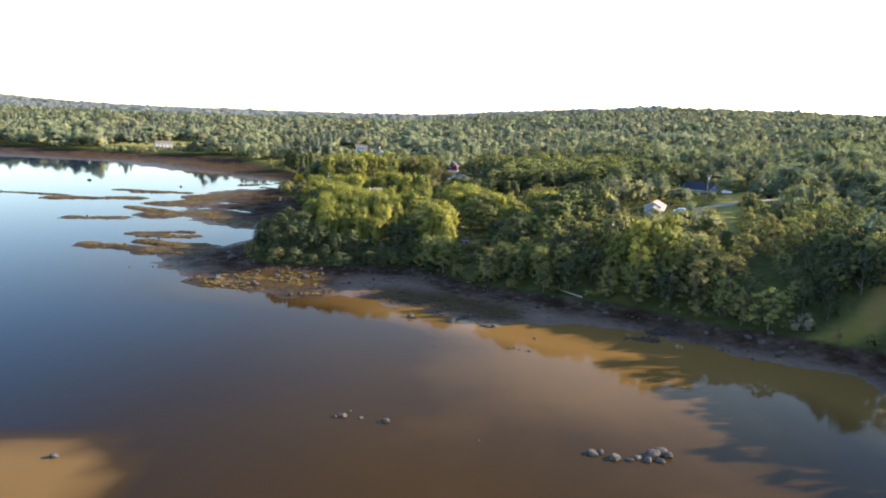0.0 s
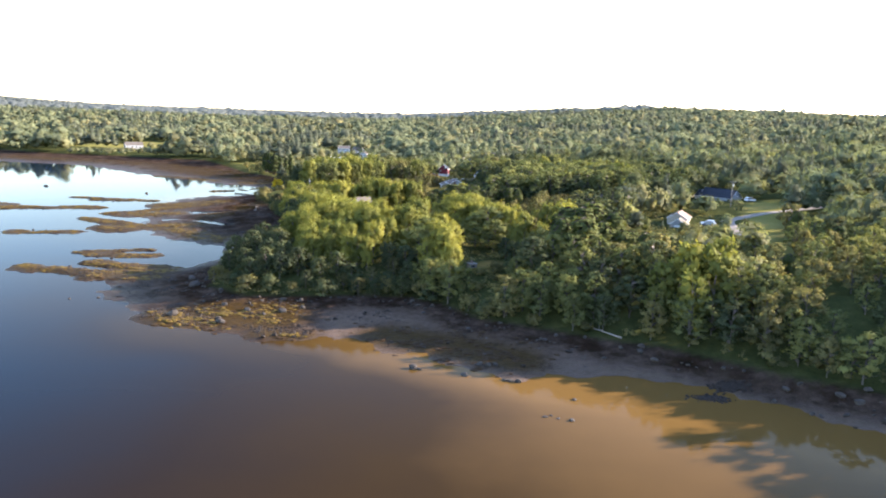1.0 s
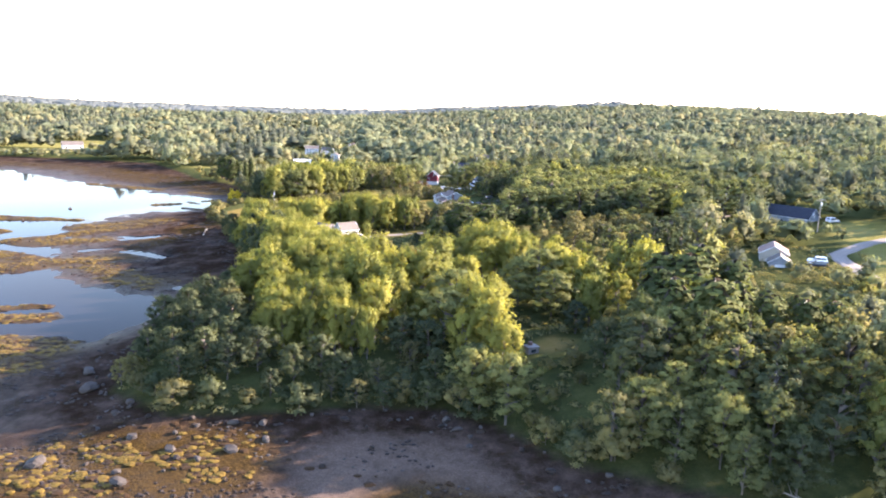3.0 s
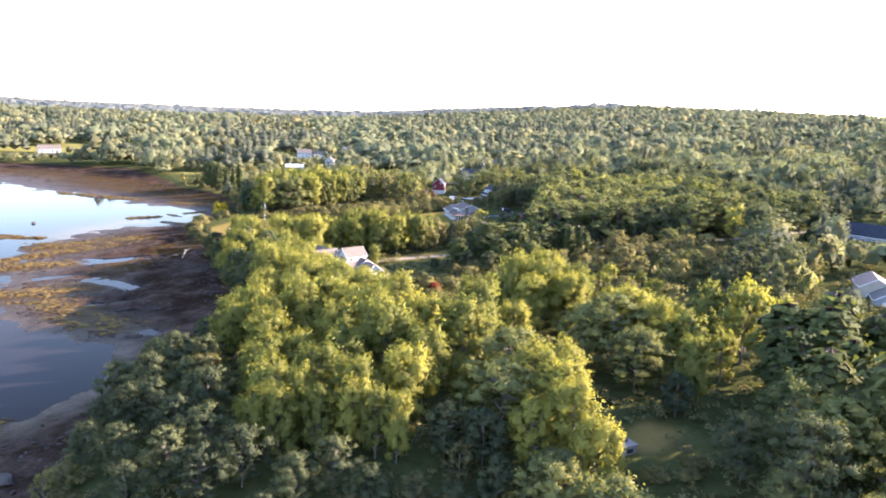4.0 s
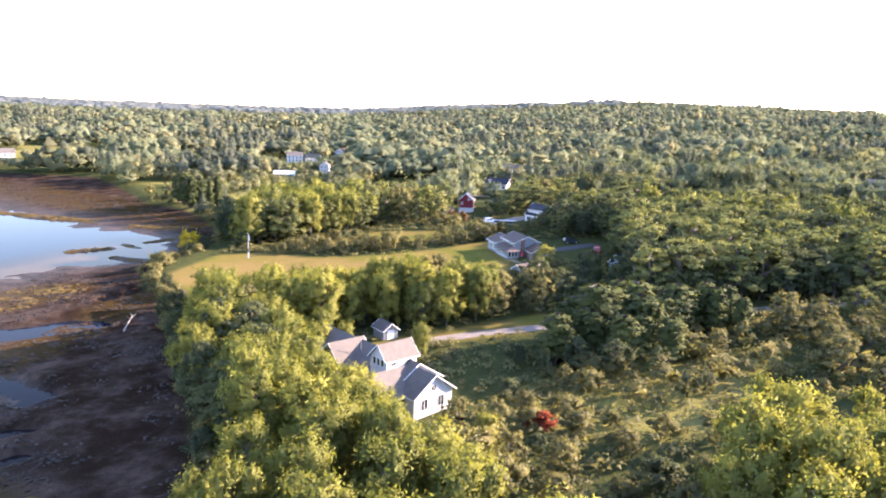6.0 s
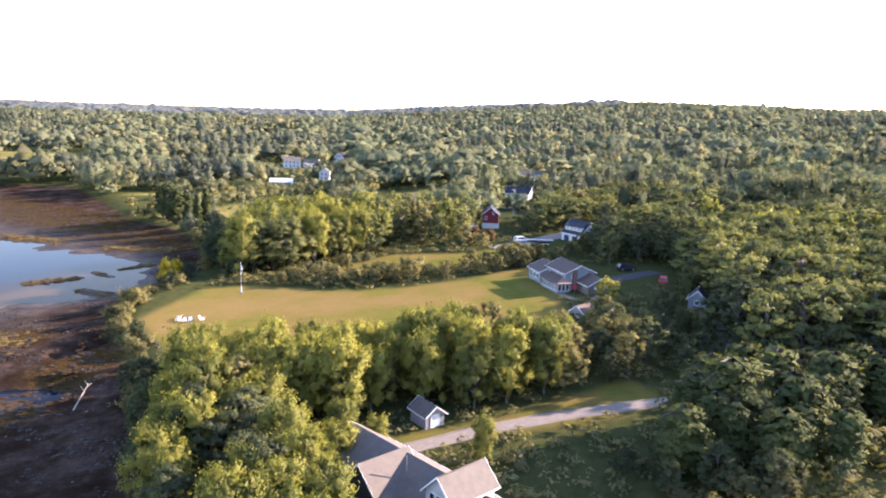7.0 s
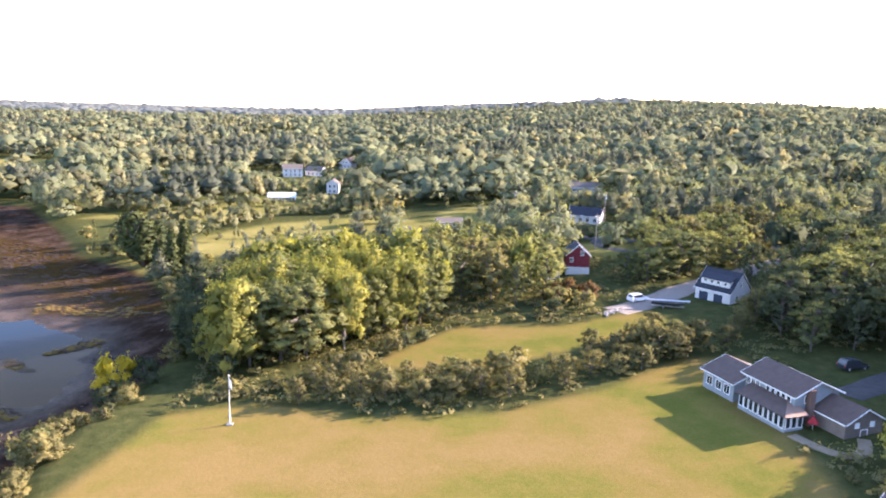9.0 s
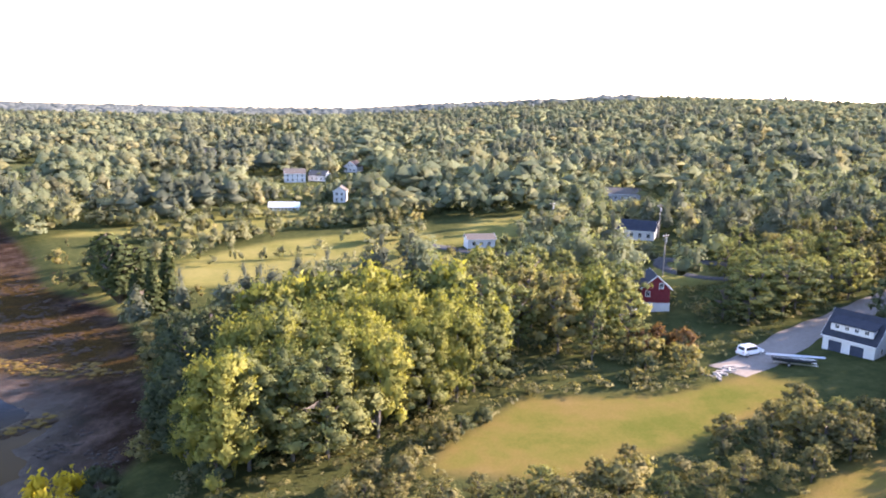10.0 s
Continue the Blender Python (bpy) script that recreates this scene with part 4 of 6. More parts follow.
car(10.2, 477.0, 20, PAINT_WHITE, "white sport utility car parked on the gravel yard")
car(31.0, 416.5, 70, PAINT_RED, "dark red car parked in the shade behind the house")
car(27.5, 431.5, 10, PAINT_DARK, "dark car parked in the shade behind the house")
car(90.5, 283.5, 150, PAINT_WHITE, "white car parked beside the brown-roofed garage")
car(88.0, 279.0, 150, PAINT_DARK, "dark car parked beside the brown-roofed garage")
car(130.0, 343.0, 20, PAINT_WHITE, "white car beside the pale blue house")


def boat_trailer(x, y, turn):
    ob = thing("trailer", x, y, "dark boat trailer with bright aluminium poles lying on it", "trailer", turn)
    bm = bmesh.new()
    secs = [(-3.2, 0.95, 0.55), (-1.5, 1.05, 0.5), (0.8, 1.0, 0.5), (2.4, 0.6, 0.6), (3.3, 0.06, 0.9)]
    rings = [[bm.verts.new(p) for p in ((u, -w, 1.25), (u, -w * 0.75, zb + 0.2), (u, 0, zb), (u, w * 0.75, zb + 0.2), (u, w, 1.25))] for u, w, zb in secs]
    for a, b in zip(rings[:-1], rings[1:]):
        for i in range(4):
            bm.faces.new((a[i], a[i + 1], b[i + 1], b[i]))
    bm.faces.new(rings[0])
    deck = [bm.verts.new((u, s * w * 0.98, 1.22)) for s in (-1, 1) for u, w, zb in secs]
    bm.faces.new(deck[:5] + deck[:4:-1])
    bmesh.ops.recalc_face_normals(bm, faces=bm.faces[:])
    part("hull", bm, PAINT_DARK, ob, "dark blue covered hull")
    for v in (-0.35, 0.0, 0.4):
        part("mast", bar(bmesh.new(), (-4.2, v, 1.4), (4.4, v * 0.7, 1.75), 0.07), METAL, ob, "bright aluminium mast")
    for s in (-1, 1):
        part("rail", box(bmesh.new(), -3.0, 3.4, s * 0.6 - 0.05, s * 0.6 + 0.05, 0.4, 0.52), METAL, ob)
        w = part("wheel", bar(bmesh.new(), (-0.8, s * 0.95, 0.32), (-0.8, s * 1.15, 0.32), 0.32, 12), TYRE, ob)
        part("rim", bar(bmesh.new(), (-0.8, s * 1.1, 0.32), (-0.8, s * 1.17, 0.32), 0.18, 8), METAL, w)


boat_trailer(14.2, 471.0, -24)
_rg = random.Random(5)
for _i in range(14):
    _x, _y = -0.5 + _i * 0.45 + _rg.uniform(-0.5, 0.5), 469.0 + _i * 0.25 + _rg.uniform(-0.8, 0.8)
    _ob = thing("plank", _x, _y, "pale sawn timber plank dumped by the gravel yard", "plank", _rg.uniform(0, 180), "timber heap")
    part("board", box(bmesh.new(), -_rg.uniform(0.8, 1.6), _rg.uniform(0.8, 1.6), -0.12, 0.12, 0.02, 0.2 + 0.1 * (_i % 3), 0.02), DECK, _ob)


def utility_pole(x, y, turn, tall=10.5):
    ob = thing("utility_pole", x, y, "grey wooden utility pole with a crossarm", "utility pole", turn, "utility poles")
    part("pole", bar(bmesh.new(), (0, 0, -0.5), (0, 0, tall), 0.16, 8, 0.7), POLE_WOOD, ob)
    part("crossarm", box(bmesh.new(), -1.2, 1.2, -0.06, 0.06, tall - 0.7, tall - 0.55), POLE_WOOD, ob)
    for u in (-1.1, -0.5, 0.5, 1.1):
        part("insulator", bar(bmesh.new(), (u, 0, tall - 0.55), (u, 0, tall - 0.35), 0.05, 6), TRIM, ob)
    part("transformer", bar(bmesh.new(), (0.3, 0, tall - 2.2), (0.3, 0, tall - 1.2), 0.24, 10), METAL, ob)
    return ob


up = utility_pole(18.5, 533.0, 35)
for _x, _y, _r in ((37.0, 581.0, 30), (8.0, 598.0, 20), (99.0, 357.0, -30), (115.0, 326.0, -35), (62.0, 505.0, 10)):
    copy_thing(up, pose(_x, _y, float(height((_x, _y))[0]) - 0.05, 0, 0, _r))

# ---- tracks: gravel and asphalt laid on the ground ----
def ribbon(name, line, width, material, label, lift=0.06):
    pts = []
    for a, b in zip(line[:-1], line[1:]):
        k = max(2, int(math.dist(a, b) / 1.5))
        pts += [(a[0] + (b[0] - a[0]) * i / k, a[1] + (b[1] - a[1]) * i / k) for i in range(k)]
    pts = np.array(pts + [line[-1]], float)
    for _ in range(6):
        pts[1:-1] = (pts[:-2] + 2 * pts[1:-1] + pts[2:]) / 4
    t = np.gradient(pts, axis=0)
    t /= np.linalg.norm(t, axis=1)[:, None]
    n_ = np.stack([-t[:, 1], t[:, 0]], 1)
    rows = []
    for s in (-0.5, -0.47, -0.2, 0, 0.2, 0.47, 0.5):
        w = width * (1 + 0.06 * np.sin(np.arange(len(pts)) * 0.9 + s * 5))
        p = pts + n_ * (s * w)[:, None]
        rows.append(np.column_stack([p, height(p) + (lift if abs(s) < 0.49 else -0.1)]))
    v = np.stack(rows, 1).reshape(-1, 3)
    c = len(rows)
    i = (np.arange(len(pts) - 1)[:, None] * c + np.arange(c - 1)).ravel()
    ob = new(name, mesh_of(name, v, np.stack([i, i + 1, i + 1 + c, i + c], 1), material))
    return tagged(ob, label, "road", kind="structure")


# the last strip is shaded gravel, its shade given by dark asphalt colour
for (_line, _w), _mat, _label in zip(TRACKS, (GRAVEL, GRAVEL, ASPHALT, ASPHALT, GRAVEL, ASPHALT), ("pale gravel driveway curving past the house", "pale gravel yard and drive by the garage", "narrow asphalt lane by the barn",
                                     "asphalt village road between trees", "pale gravel track to the garage", "parking strip, dark asphalt colour for gravel in shade")):
    ribbon("road", _line, _w, _mat, _label)
ribbon("pavement", [(5.6, 411.6), (6.6, 407.5), (8.0, 404.0), (11.5, 404.5), (13.5, 409.0)], 1.7, TAN_PATH, "tan paved garden path round the deck")

# ---- boulders, rockweed and drift on the shore ----
def rock_mesh(seed, material):
    bm = bmesh.new()
    bmesh.ops.create_icosphere(bm, subdivisions=2, radius=1)
    rg = random.Random(seed)
    cuts = [(Vector((rg.gauss(0, 1), rg.gauss(0, 1), rg.gauss(0, 0.7))).normalized(), rg.uniform(0.5, 0.85)) for _ in range(7)]
    for v in bm.verts:
        for n_, d in cuts:
            over = v.co.dot(n_) - d
            if over > 0:
                v.co -= n_ * over * 0.9
        v.co += Vector((rg.gauss(0, 0.03), rg.gauss(0, 0.03), rg.gauss(0, 0.03)))
        v.co.z *= 0.72
    me = bpy.data.meshes.new("rock")
    bm.to_mesh(me), bm.free()
    me.materials.append(material)
    return me


ROCKS = [rock_mesh(i, STONE) for i in range(6)]
WET_ROCKS = [rock_mesh(20 + i, WET_STONE) for i in range(5)]
srg = random.Random(11)


def rock(x, y, size, wet, group):
    ob = new("rock", srg.choice(WET_ROCKS if wet else ROCKS))
    z = max(float(height((x, y))[0]), -0.15)
    ob.matrix_world = Matrix.LocRotScale((x, y, z + size * 0.22), Euler((srg.uniform(-0.2, 0.2), srg.uniform(-0.2, 0.2), srg.uniform(0, 6.3))), (size * srg.uniform(0.8, 1.4), size * srg.uniform(0.7, 1.1), size * srg.uniform(0.75, 1.15)))
    return tagged(ob, "dark wet boulder on the tidal flat" if wet else "pale grey boulder on the muddy shore", "rock", group)


# single boulders standing in the shallows
for _x, _y, _s in ((24, 103, 0.9), (25.4, 103.6, 0.7), (27, 102, 1.0), (30.2, 102.2, 0.8), (31.6, 101.6, 0.9), (32.6, 103.2, 1.1), (34, 104.2, 1.2), (34.8, 103.0, 0.9), (33.2, 101.4, 0.7), (29, 101.4, 0.6),
                   (-13, 113, 0.8), (-10, 112.6, 0.5), (-6, 111.6, 0.75), (-12, 115, 0.35), (-7, 111.2, 0.4), (-14, 112.6, 0.5), (-49, 96, 0.7), (37.6, 100, 0.3), (8, 106, 0.3),
                   (-5.5, 171, 1.1), (-4.4, 170.4, 0.6), (4, 168, 0.8), (7, 173, 0.7), (8.6, 172.4, 0.7), (10, 173, 0.6), (12, 165.6, 0.7), (13.4, 165.2, 0.6), (11, 166.2, 0.6), (22, 157.6, 0.5), (16, 150, 0.5),
                   (18, 149.6, 0.4), (20, 149, 0.6), (17, 150.6, 0.35), (61, 154, 0.6), (73, 159, 0.9), (70, 156, 0.8), (72, 151, 0.8), (66, 153, 0.6), (75, 153, 0.7), (68, 158.5, 0.9), (-83, 215, 0.5), (-89, 213, 0.5),
                   (-153, 432, 1.0), (-215, 450, 1.2), (-60, 200, 1.3), (-48, 195.5, 1.0), (-44, 203, 0.9), (-40, 201, 0.7), (-36, 203, 1.0), (-50, 206, 0.8), (-62, 222, 1.4), (-65, 230, 1.3)):
    rock(_x, _y, _s, False, "boulders in the shallows")
# scattered along the beach and over the bars
for _i in range(150):
    _a, _b, _w, _t = srg.choice(BARS[:13])
    _u = srg.random()
    rock(_a[0] + (_b[0] - _a[0]) * _u + srg.gauss(0, _w * 0.5), _a[1] + (_b[1] - _a[1]) * _u + srg.gauss(0, _w * 0.5), srg.uniform(0.15, 0.65), srg.random() < 0.75, "boulders on the bars")
for _i in range(90):
    _k = srg.randrange(8, 22)
    _a, _b = BANK[_k], BANK[_k + 1]
    _u, _d = srg.random(), abs(srg.gauss(2, 5))
    _side = Vector((_b[1] - _a[1], -(_b[0] - _a[0]))).normalized()
    _p = (_a[0] + (_b[0] - _a[0]) * _u - _side[0] * _d, _a[1] + (_b[1] - _a[1]) * _u - _side[1] * _d)
    if signed(np.array([_p]), BANK)[0] > 0:
        _p = (_p[0] + 2 * _side[0] * _d, _p[1] + 2 * _side[1] * _d)
    rock(*_p, srg.uniform(0.25, 0.75), srg.random() < 0.4, "boulders under the bank")


def mounds(name, places, size, low, material, label, category, seed):
    """Many small flat clumps, each a ragged dome."""
    rg = np.random.default_rng(seed)
    k = len(places)
    z0 = height(places)
    a = np.arange(6) * math.pi / 3
    r = size * rg.uniform(0.45, 1.3, k)
    rings = []
    for rad, up in ((1.0, -0.15), (0.72, 0.6)):
        rr = r[:, None] * rad * rg.uniform(0.7, 1.3, (k, 6))
        rings.append(np.stack([places[:, :1] + np.cos(a + rad) * rr * rg.uniform(0.8, 1.5, (k, 1)), places[:, 1:] + np.sin(a + rad) * rr, z0[:, None] + up * low * r[:, None] * rg.uniform(0.6, 1.4, (k, 6))], 2))
    top = np.stack([places[:, 0], places[:, 1], z0 + low * r], 1)[:, None]
    v = np.concatenate(rings + [top], 1).reshape(-1, 3)
    f = []
    for i in range(6):
        j = (i + 1) % 6
        f += [(i, j, 6 + j), (i, 6 + j, 6 + i), (6 + i, 6 + j, 12)]
    f = (np.array(f)[None] + 13 * np.arange(k)[:, None, None]).reshape(-1, 3)
    return tagged(new(name, mesh_of(name, v, f, material, True)), label, category, kind="stuff")


def on_bars(bars, per_metre, seed, spread=0.42):
    rg, out = np.random.default_rng(seed), []
    for a, b, w, top in bars:
        k = int((math.dist(a, b) + 2 * w) * w * per_metre)
        u = rg.uniform(-0.1, 1.1, (k, 1))
        out.append(np.array(a) + (np.array(b) - np.array(a)) * u + rg.normal(0, w * spread, (k, 2)))
    p = np.vstack(out)
    p = p[wavy(p, 3.0, 12) + wavy(p, 9.0, 13) > -0.25]
    return p[height(p) > -0.08]


GOLDEN = [q for q in BARS if q[0] != (-12, 190)]
mounds("rockweed", on_bars(GOLDEN, 1.5, 1), 0.62, 0.24, KELP, "golden brown rockweed draped over the tidal bars", "seaweed", 2)
mounds("rockweed", on_bars(BARS + BEDS, 1.2, 3, 0.6), 0.62, 0.24, KELP_DARK, "dark wet rockweed over the tidal bars", "seaweed", 4)
_p = np.random.default_rng(8).uniform((-120, 170), (60, 480), (60000, 2))
_b, _h = signed(_p, BANK), height(_p)
_p = _p[(_b < -1.5) & (_h > 0.1) & (wavy(_p, 7, 21) + 0.6 * wavy(_p, 2.5, 22) > 0.3 + 0.6 * smooth(-30, -12, _p[:, 0]))]
mounds("shingle", _p, 0.3, 0.5, WET_STONE, "dark stones and weed strewn over the mud", "stones", 5)
_p = np.random.default_rng(9).uniform((-120, 170), (60, 480), (16000, 2))
_b, _h = signed(_p, BANK), height(_p)
_p = _p[(_b < -0.5) & (_h > 0.25) & (wavy(_p, 6, 31) + 0.6 * wavy(_p, 2.5, 32) > 0.35)]
mounds("shingle", _p, 0.22, 0.7, STONE, "pale grey stones strewn over the mud", "stones", 6)
for _x, _y in ((46, 160), (51.5, 165)):
    _r = np.random.default_rng(int(_x))
    _q = _r.normal(0, 1, (260, 2)) * (1.5, 0.75) + (_x, _y)
    mounds("stone_heap", _q, 0.34, 1.2, WET_STONE, "low heap of weed-covered stones in the shallows", "stones", int(_y))

for _i in range(14):
    rock(-79.5 + _i * 0.42 + srg.uniform(-0.3, 0.3), 396.5 - _i * 0.75 + srg.uniform(-0.3, 0.3), srg.uniform(0.25, 0.5), False, "stones along the lawn")
log = thing("driftwood_log", -80.5, 368.0, "long pale fallen trunk on the tidal mud", "log", 97)
part("trunk", bar(bmesh.new(), (-5, 0, 0.2), (4.5, 0, 0.7), 0.13, 8, 0.4), WOOD, log)
for _u, _v in ((1.5, 0.8), (2.8, -0.7), (3.8, 0.6)):
    part("branch", bar(bmesh.new(), (_u, 0, 0.6), (_u + 1.0, _v, 1.1), 0.07, 5, 0.4), WOOD, log)
log2 = thing("driftwood_log", 34.0, 186.5, "bleached fallen tree with bare branches under the bank", "log", 140)
part("trunk", bar(bmesh.new(), (-3.5, 0, 0.3), (3.5, 0, 1.0), 0.2, 8, 0.4), WOOD, log2)
for _u, _v in ((0.5, 1.0), (1.5, -0.9), (2.5, 0.8), (3.2, -0.6)):
    part("branch", bar(bmesh.new(), (_u, 0, 0.7), (_u + 0.8, _v, 1.8), 0.06, 5, 0.4), WOOD, log2)

# ---- trees ----
rng = np.random.default_rng(7)


def blob_template():
    """A ball of twenty three-cornered faces."""
    g = (1 + 5 ** 0.5) / 2
    v = np.array([(-1, g, 0), (1, g, 0), (-1, -g, 0), (1, -g, 0), (0, -1, g), (0, 1, g), (0, -1, -g), (0, 1, -g), (g, 0, -1), (g, 0, 1), (-g, 0, -1), (-g, 0, 1)], float)
    f = [(0, 11, 5), (0, 5, 1), (0, 1, 7), (0, 7, 10), (0, 10, 11), (1, 5, 9), (5, 11, 4), (11, 10, 2), (10, 7, 6), (7, 1, 8),
         (3, 9, 4), (3, 4, 2), (3, 2, 6), (3, 6, 8), (3, 8, 9), (4, 9, 5), (2, 4, 11), (6, 2, 10), (8, 6, 7), (9, 8, 1)]
    return v / np.linalg.norm(v[0]), np.array(f)


BLOB_V, BLOB_F = blob_template()


CHIP_V = np.array([(1, 0, 0), (0, 1, 0), (-1, 0, 0), (0, -1, 0), (0, 0, 1), (0, 0, -1)], float)
CHIP_F = np.array([(0, 1, 4), (1, 2, 4), (2, 3, 4), (3, 0, 4), (1, 0, 5), (2, 1, 5), (3, 2, 5), (0, 3, 5)])


def blobs(centres, radii, rg, rough=0.22, coarse=False):
    """Lumpy balls at the centres; radii: three each."""
    k = len(centres)
    bv, bf = (CHIP_V, CHIP_F) if coarse else (BLOB_V, BLOB_F)
    v = bv[None] * (1 + rg.normal(0, rough, (k, len(bv), 1))) * radii[:, None] + centres[:, None]
    f = bf[None] + len(bv) * np.arange(k)[:, None, None]
    return v.reshape(-1, 3), f.reshape(-1, 3)


def leaf_cards(centres, normals, size, rg, stretch=1.5, upward=0.0, loose=0.3):
    """Small pointed leaf sprays, three corners each, at the centres, facing about along the normals."""
    k = len(centres)
    nrm = normals / (np.linalg.norm(normals, axis=1)[:, None] + 1e-9) + rg.normal(0, loose, (k, 3))
    nrm /= np.linalg.norm(nrm, axis=1)[:, None] + 1e-9
    side = np.cross(nrm, rg.normal(0, 1, (k, 3)))
    side = side / (np.linalg.norm(side, axis=1)[:, None] + 1e-9) - np.array((0, 0, upward))
    side /= np.linalg.norm(side, axis=1)[:, None] + 1e-9
    up = np.cross(nrm, side)
    s = (size * rg.uniform(0.6, 1.4, k))[:, None]
    v = np.stack([centres - side * s * 0.5 * stretch, centres + side * s * 0.35 * stretch - up * s * 0.5, centres + side * s * 0.35 * stretch + up * s * 0.5], 1).reshape(-1, 3)
    return v, np.arange(3 * k).reshape(-1, 3)


def sphere_points(k, rg):
    d = rg.normal(0, 1, (k, 3))
    return d / np.linalg.norm(d, axis=1)[:, None]


def limb(points, radii, sides=6):
    """A tapered, bent stem through the points."""
    v, f = [], []
    pts = np.asarray(points, float)
    for i, (p, r) in enumerate(zip(pts, radii)):
        along = pts[min(i + 1, len(pts) - 1)] - pts[max(i - 1, 0)]
        along /= np.linalg.norm(along)
        a = np.cross(along, (0.3, 0.9, 0.1))
        a /= np.linalg.norm(a)
        b = np.cross(along, a)
        v += [p + r * (math.cos(q) * a + math.sin(q) * b) for q in np.arange(sides) * 2 * math.pi / sides]
        if i:
            f += [(sides * (i - 1) + j, sides * (i - 1) + (j + 1) % sides, sides * i + (j + 1) % sides, sides * i + j) for j in range(sides)]
    return np.array(v), np.array(f)


def rooted(stem, limbs, sides=6):
    """Joins limbs to a stem, each growing out of a corner of the stem's ring next to its foot."""
    v, f = list(stem[0]), [tuple(q) for q in stem[1]]
    for lv, lf in limbs:
        foot = int(np.argmin(np.linalg.norm(stem[0] - lv[0], axis=1)))
        at = len(v) - 1
        v += list(lv[1:])
        f += [tuple(foot if q == 0 else at + q for q in face) for face in lf]
    return np.array(v), np.array(f)


def join(pieces):
    v, f, at = [], [], 0
    for a, b in pieces:
        v.append(a), f.append(np.asarray(b) + at)
        at += len(a)
    return np.vstack(v), np.vstack(f)


def crown_clumps(kind, rg, count):
    """Middles, sizes (across, upwards) and outward lean of the leafy plumes or clumps of a crown, in a tree one metre tall."""
    c, s, lean = [], [], []
    phase = rg.uniform(0, 6.28, 3)
    for i in range(count):
        h = (i + rg.uniform(0, 1)) / count
        q = i * 2.4 + rg.uniform(-0.6, 0.6)
        if kind == "poplar":
            z = 0.16 + 0.70 * h ** 0.85
            r, size, up = 0.20 * math.sqrt(max(0.02, 1 - ((z - 0.40) / 0.56) ** 2)), rg.uniform(0.042, 0.074), rg.uniform(1.6, 2.5)
        elif kind == "broad":
            z = 0.2 + 0.68 * h
            r, size, up = 0.32 * math.sqrt(max(0.02, 1 - (h * 1.62 - 0.66) ** 2)), rg.uniform(0.038, 0.08) * (1.25 if count < 40 else 1.0), rg.uniform(0.8, 1.4)
        else:
            z = 0.14 + 0.66 * h
            r, size, up = 0.46 * math.sqrt(max(0.02, 1 - (h * 1.25 - 0.3) ** 2)), rg.uniform(0.1, 0.2), rg.uniform(0.8, 1.4)
        d = max(r, 0.015) * math.sqrt(rg.uniform(0.12, 1.0)) * (1 + 0.22 * math.sin(2 * q + phase[0]) + 0.12 * math.sin(5 * q + phase[1]))
        c.append((d * math.cos(q), d * math.sin(q), z))
        s.append((size, size * up))
        lean.append((0.9 * d * math.cos(q), 0.9 * d * math.sin(q)))
    return np.array(c), np.array(s), np.array(lean)


def leafy_tree(kind, seed, tall, clumps, each):
    """Corners and faces of the trunk and of the crown of a leaf tree, and how the crown is shaded."""
    rg = np.random.default_rng(seed)
    lean = rg.normal(0, 0.025, 2)
    spine = [(lean[0] * tall * abs(u) ** 1.5, lean[1] * tall * abs(u) ** 1.5, tall * u) for u in (-0.03, 0.1, 0.3, 0.55, 0.8, 0.9)]
    pieces = [limb(spine, np.array((0.016, 0.012, 0.009, 0.007, 0.003, 0.001)) * tall)]
    c, s, tilt = crown_clumps(kind, rg, clumps)
    for k in range(0, clumps, max(3, clumps // 12)):
        u = max(0.1, c[k][2] - (0.2 if kind == "poplar" else 0.14))
        base, tip = np.array((lean[0] * tall * u ** 1.5, lean[1] * tall * u ** 1.5, tall * u)), c[k] * tall
        pieces.append(limb([base, (base + tip) / 2 + (0, 0, 0.01 * tall), tip], np.array((0.005, 0.003, 0.001)) * tall, 4))
    radii = np.stack([s[:, 0], s[:, 0], s[:, 1]], 1) * tall
    outward = c * (1, 1, 0) / (np.linalg.norm(c[:, :2], axis=1).max() + 1e-9)
    core = blobs(c * tall, radii * 0.68, rg, 0.3, True)
    core_n = (core[0].reshape(clumps, -1, 3) - (c * tall)[:, None]) / radii[:, None] + outward[:, None] * 0.8
    k = clumps * each
    d = sphere_points(k, rg)
    d[:, 2] = np.abs(d[:, 2]) * 0.7 + d[:, 2] * 0.3
    rr = np.repeat(radii, each, 0)
    step = d * rr * (0.66 + 0.8 * rg.uniform(0, 1, (k, 1)) ** 2.2)
    pos = np.repeat(c, each, 0) * tall + step
    pos[:, :2] += np.repeat(tilt, each, 0) * step[:, 2:]
    facing = d / rr * rr[:, :1]
    facing = facing / (np.linalg.norm(facing, axis=1)[:, None] + 1e-9)
    out = np.repeat(outward, each, 0)
    shade = facing * 0.75 + out * 0.85 + (0, 0, 0.22) + rg.normal(0, 0.12, (k, 3))
    cover = 2.35 * np.sqrt(rr[:, 0] * rr[:, 2] / each) * (1.0 if each > 80 else 1.15)
    cards = leaf_cards(pos, facing * 0.9 + out * 0.7 + (0, 0, 0.15), cover, rg, 1.7 if kind == "poplar" else 1.35, 1.0 if kind == "poplar" else 0.3, 0.4)
    return rooted(pieces[0], pieces[1:]), (*join([core, cards]), np.vstack([core_n.reshape(-1, 3), np.repeat(shade, 3, 0)]))


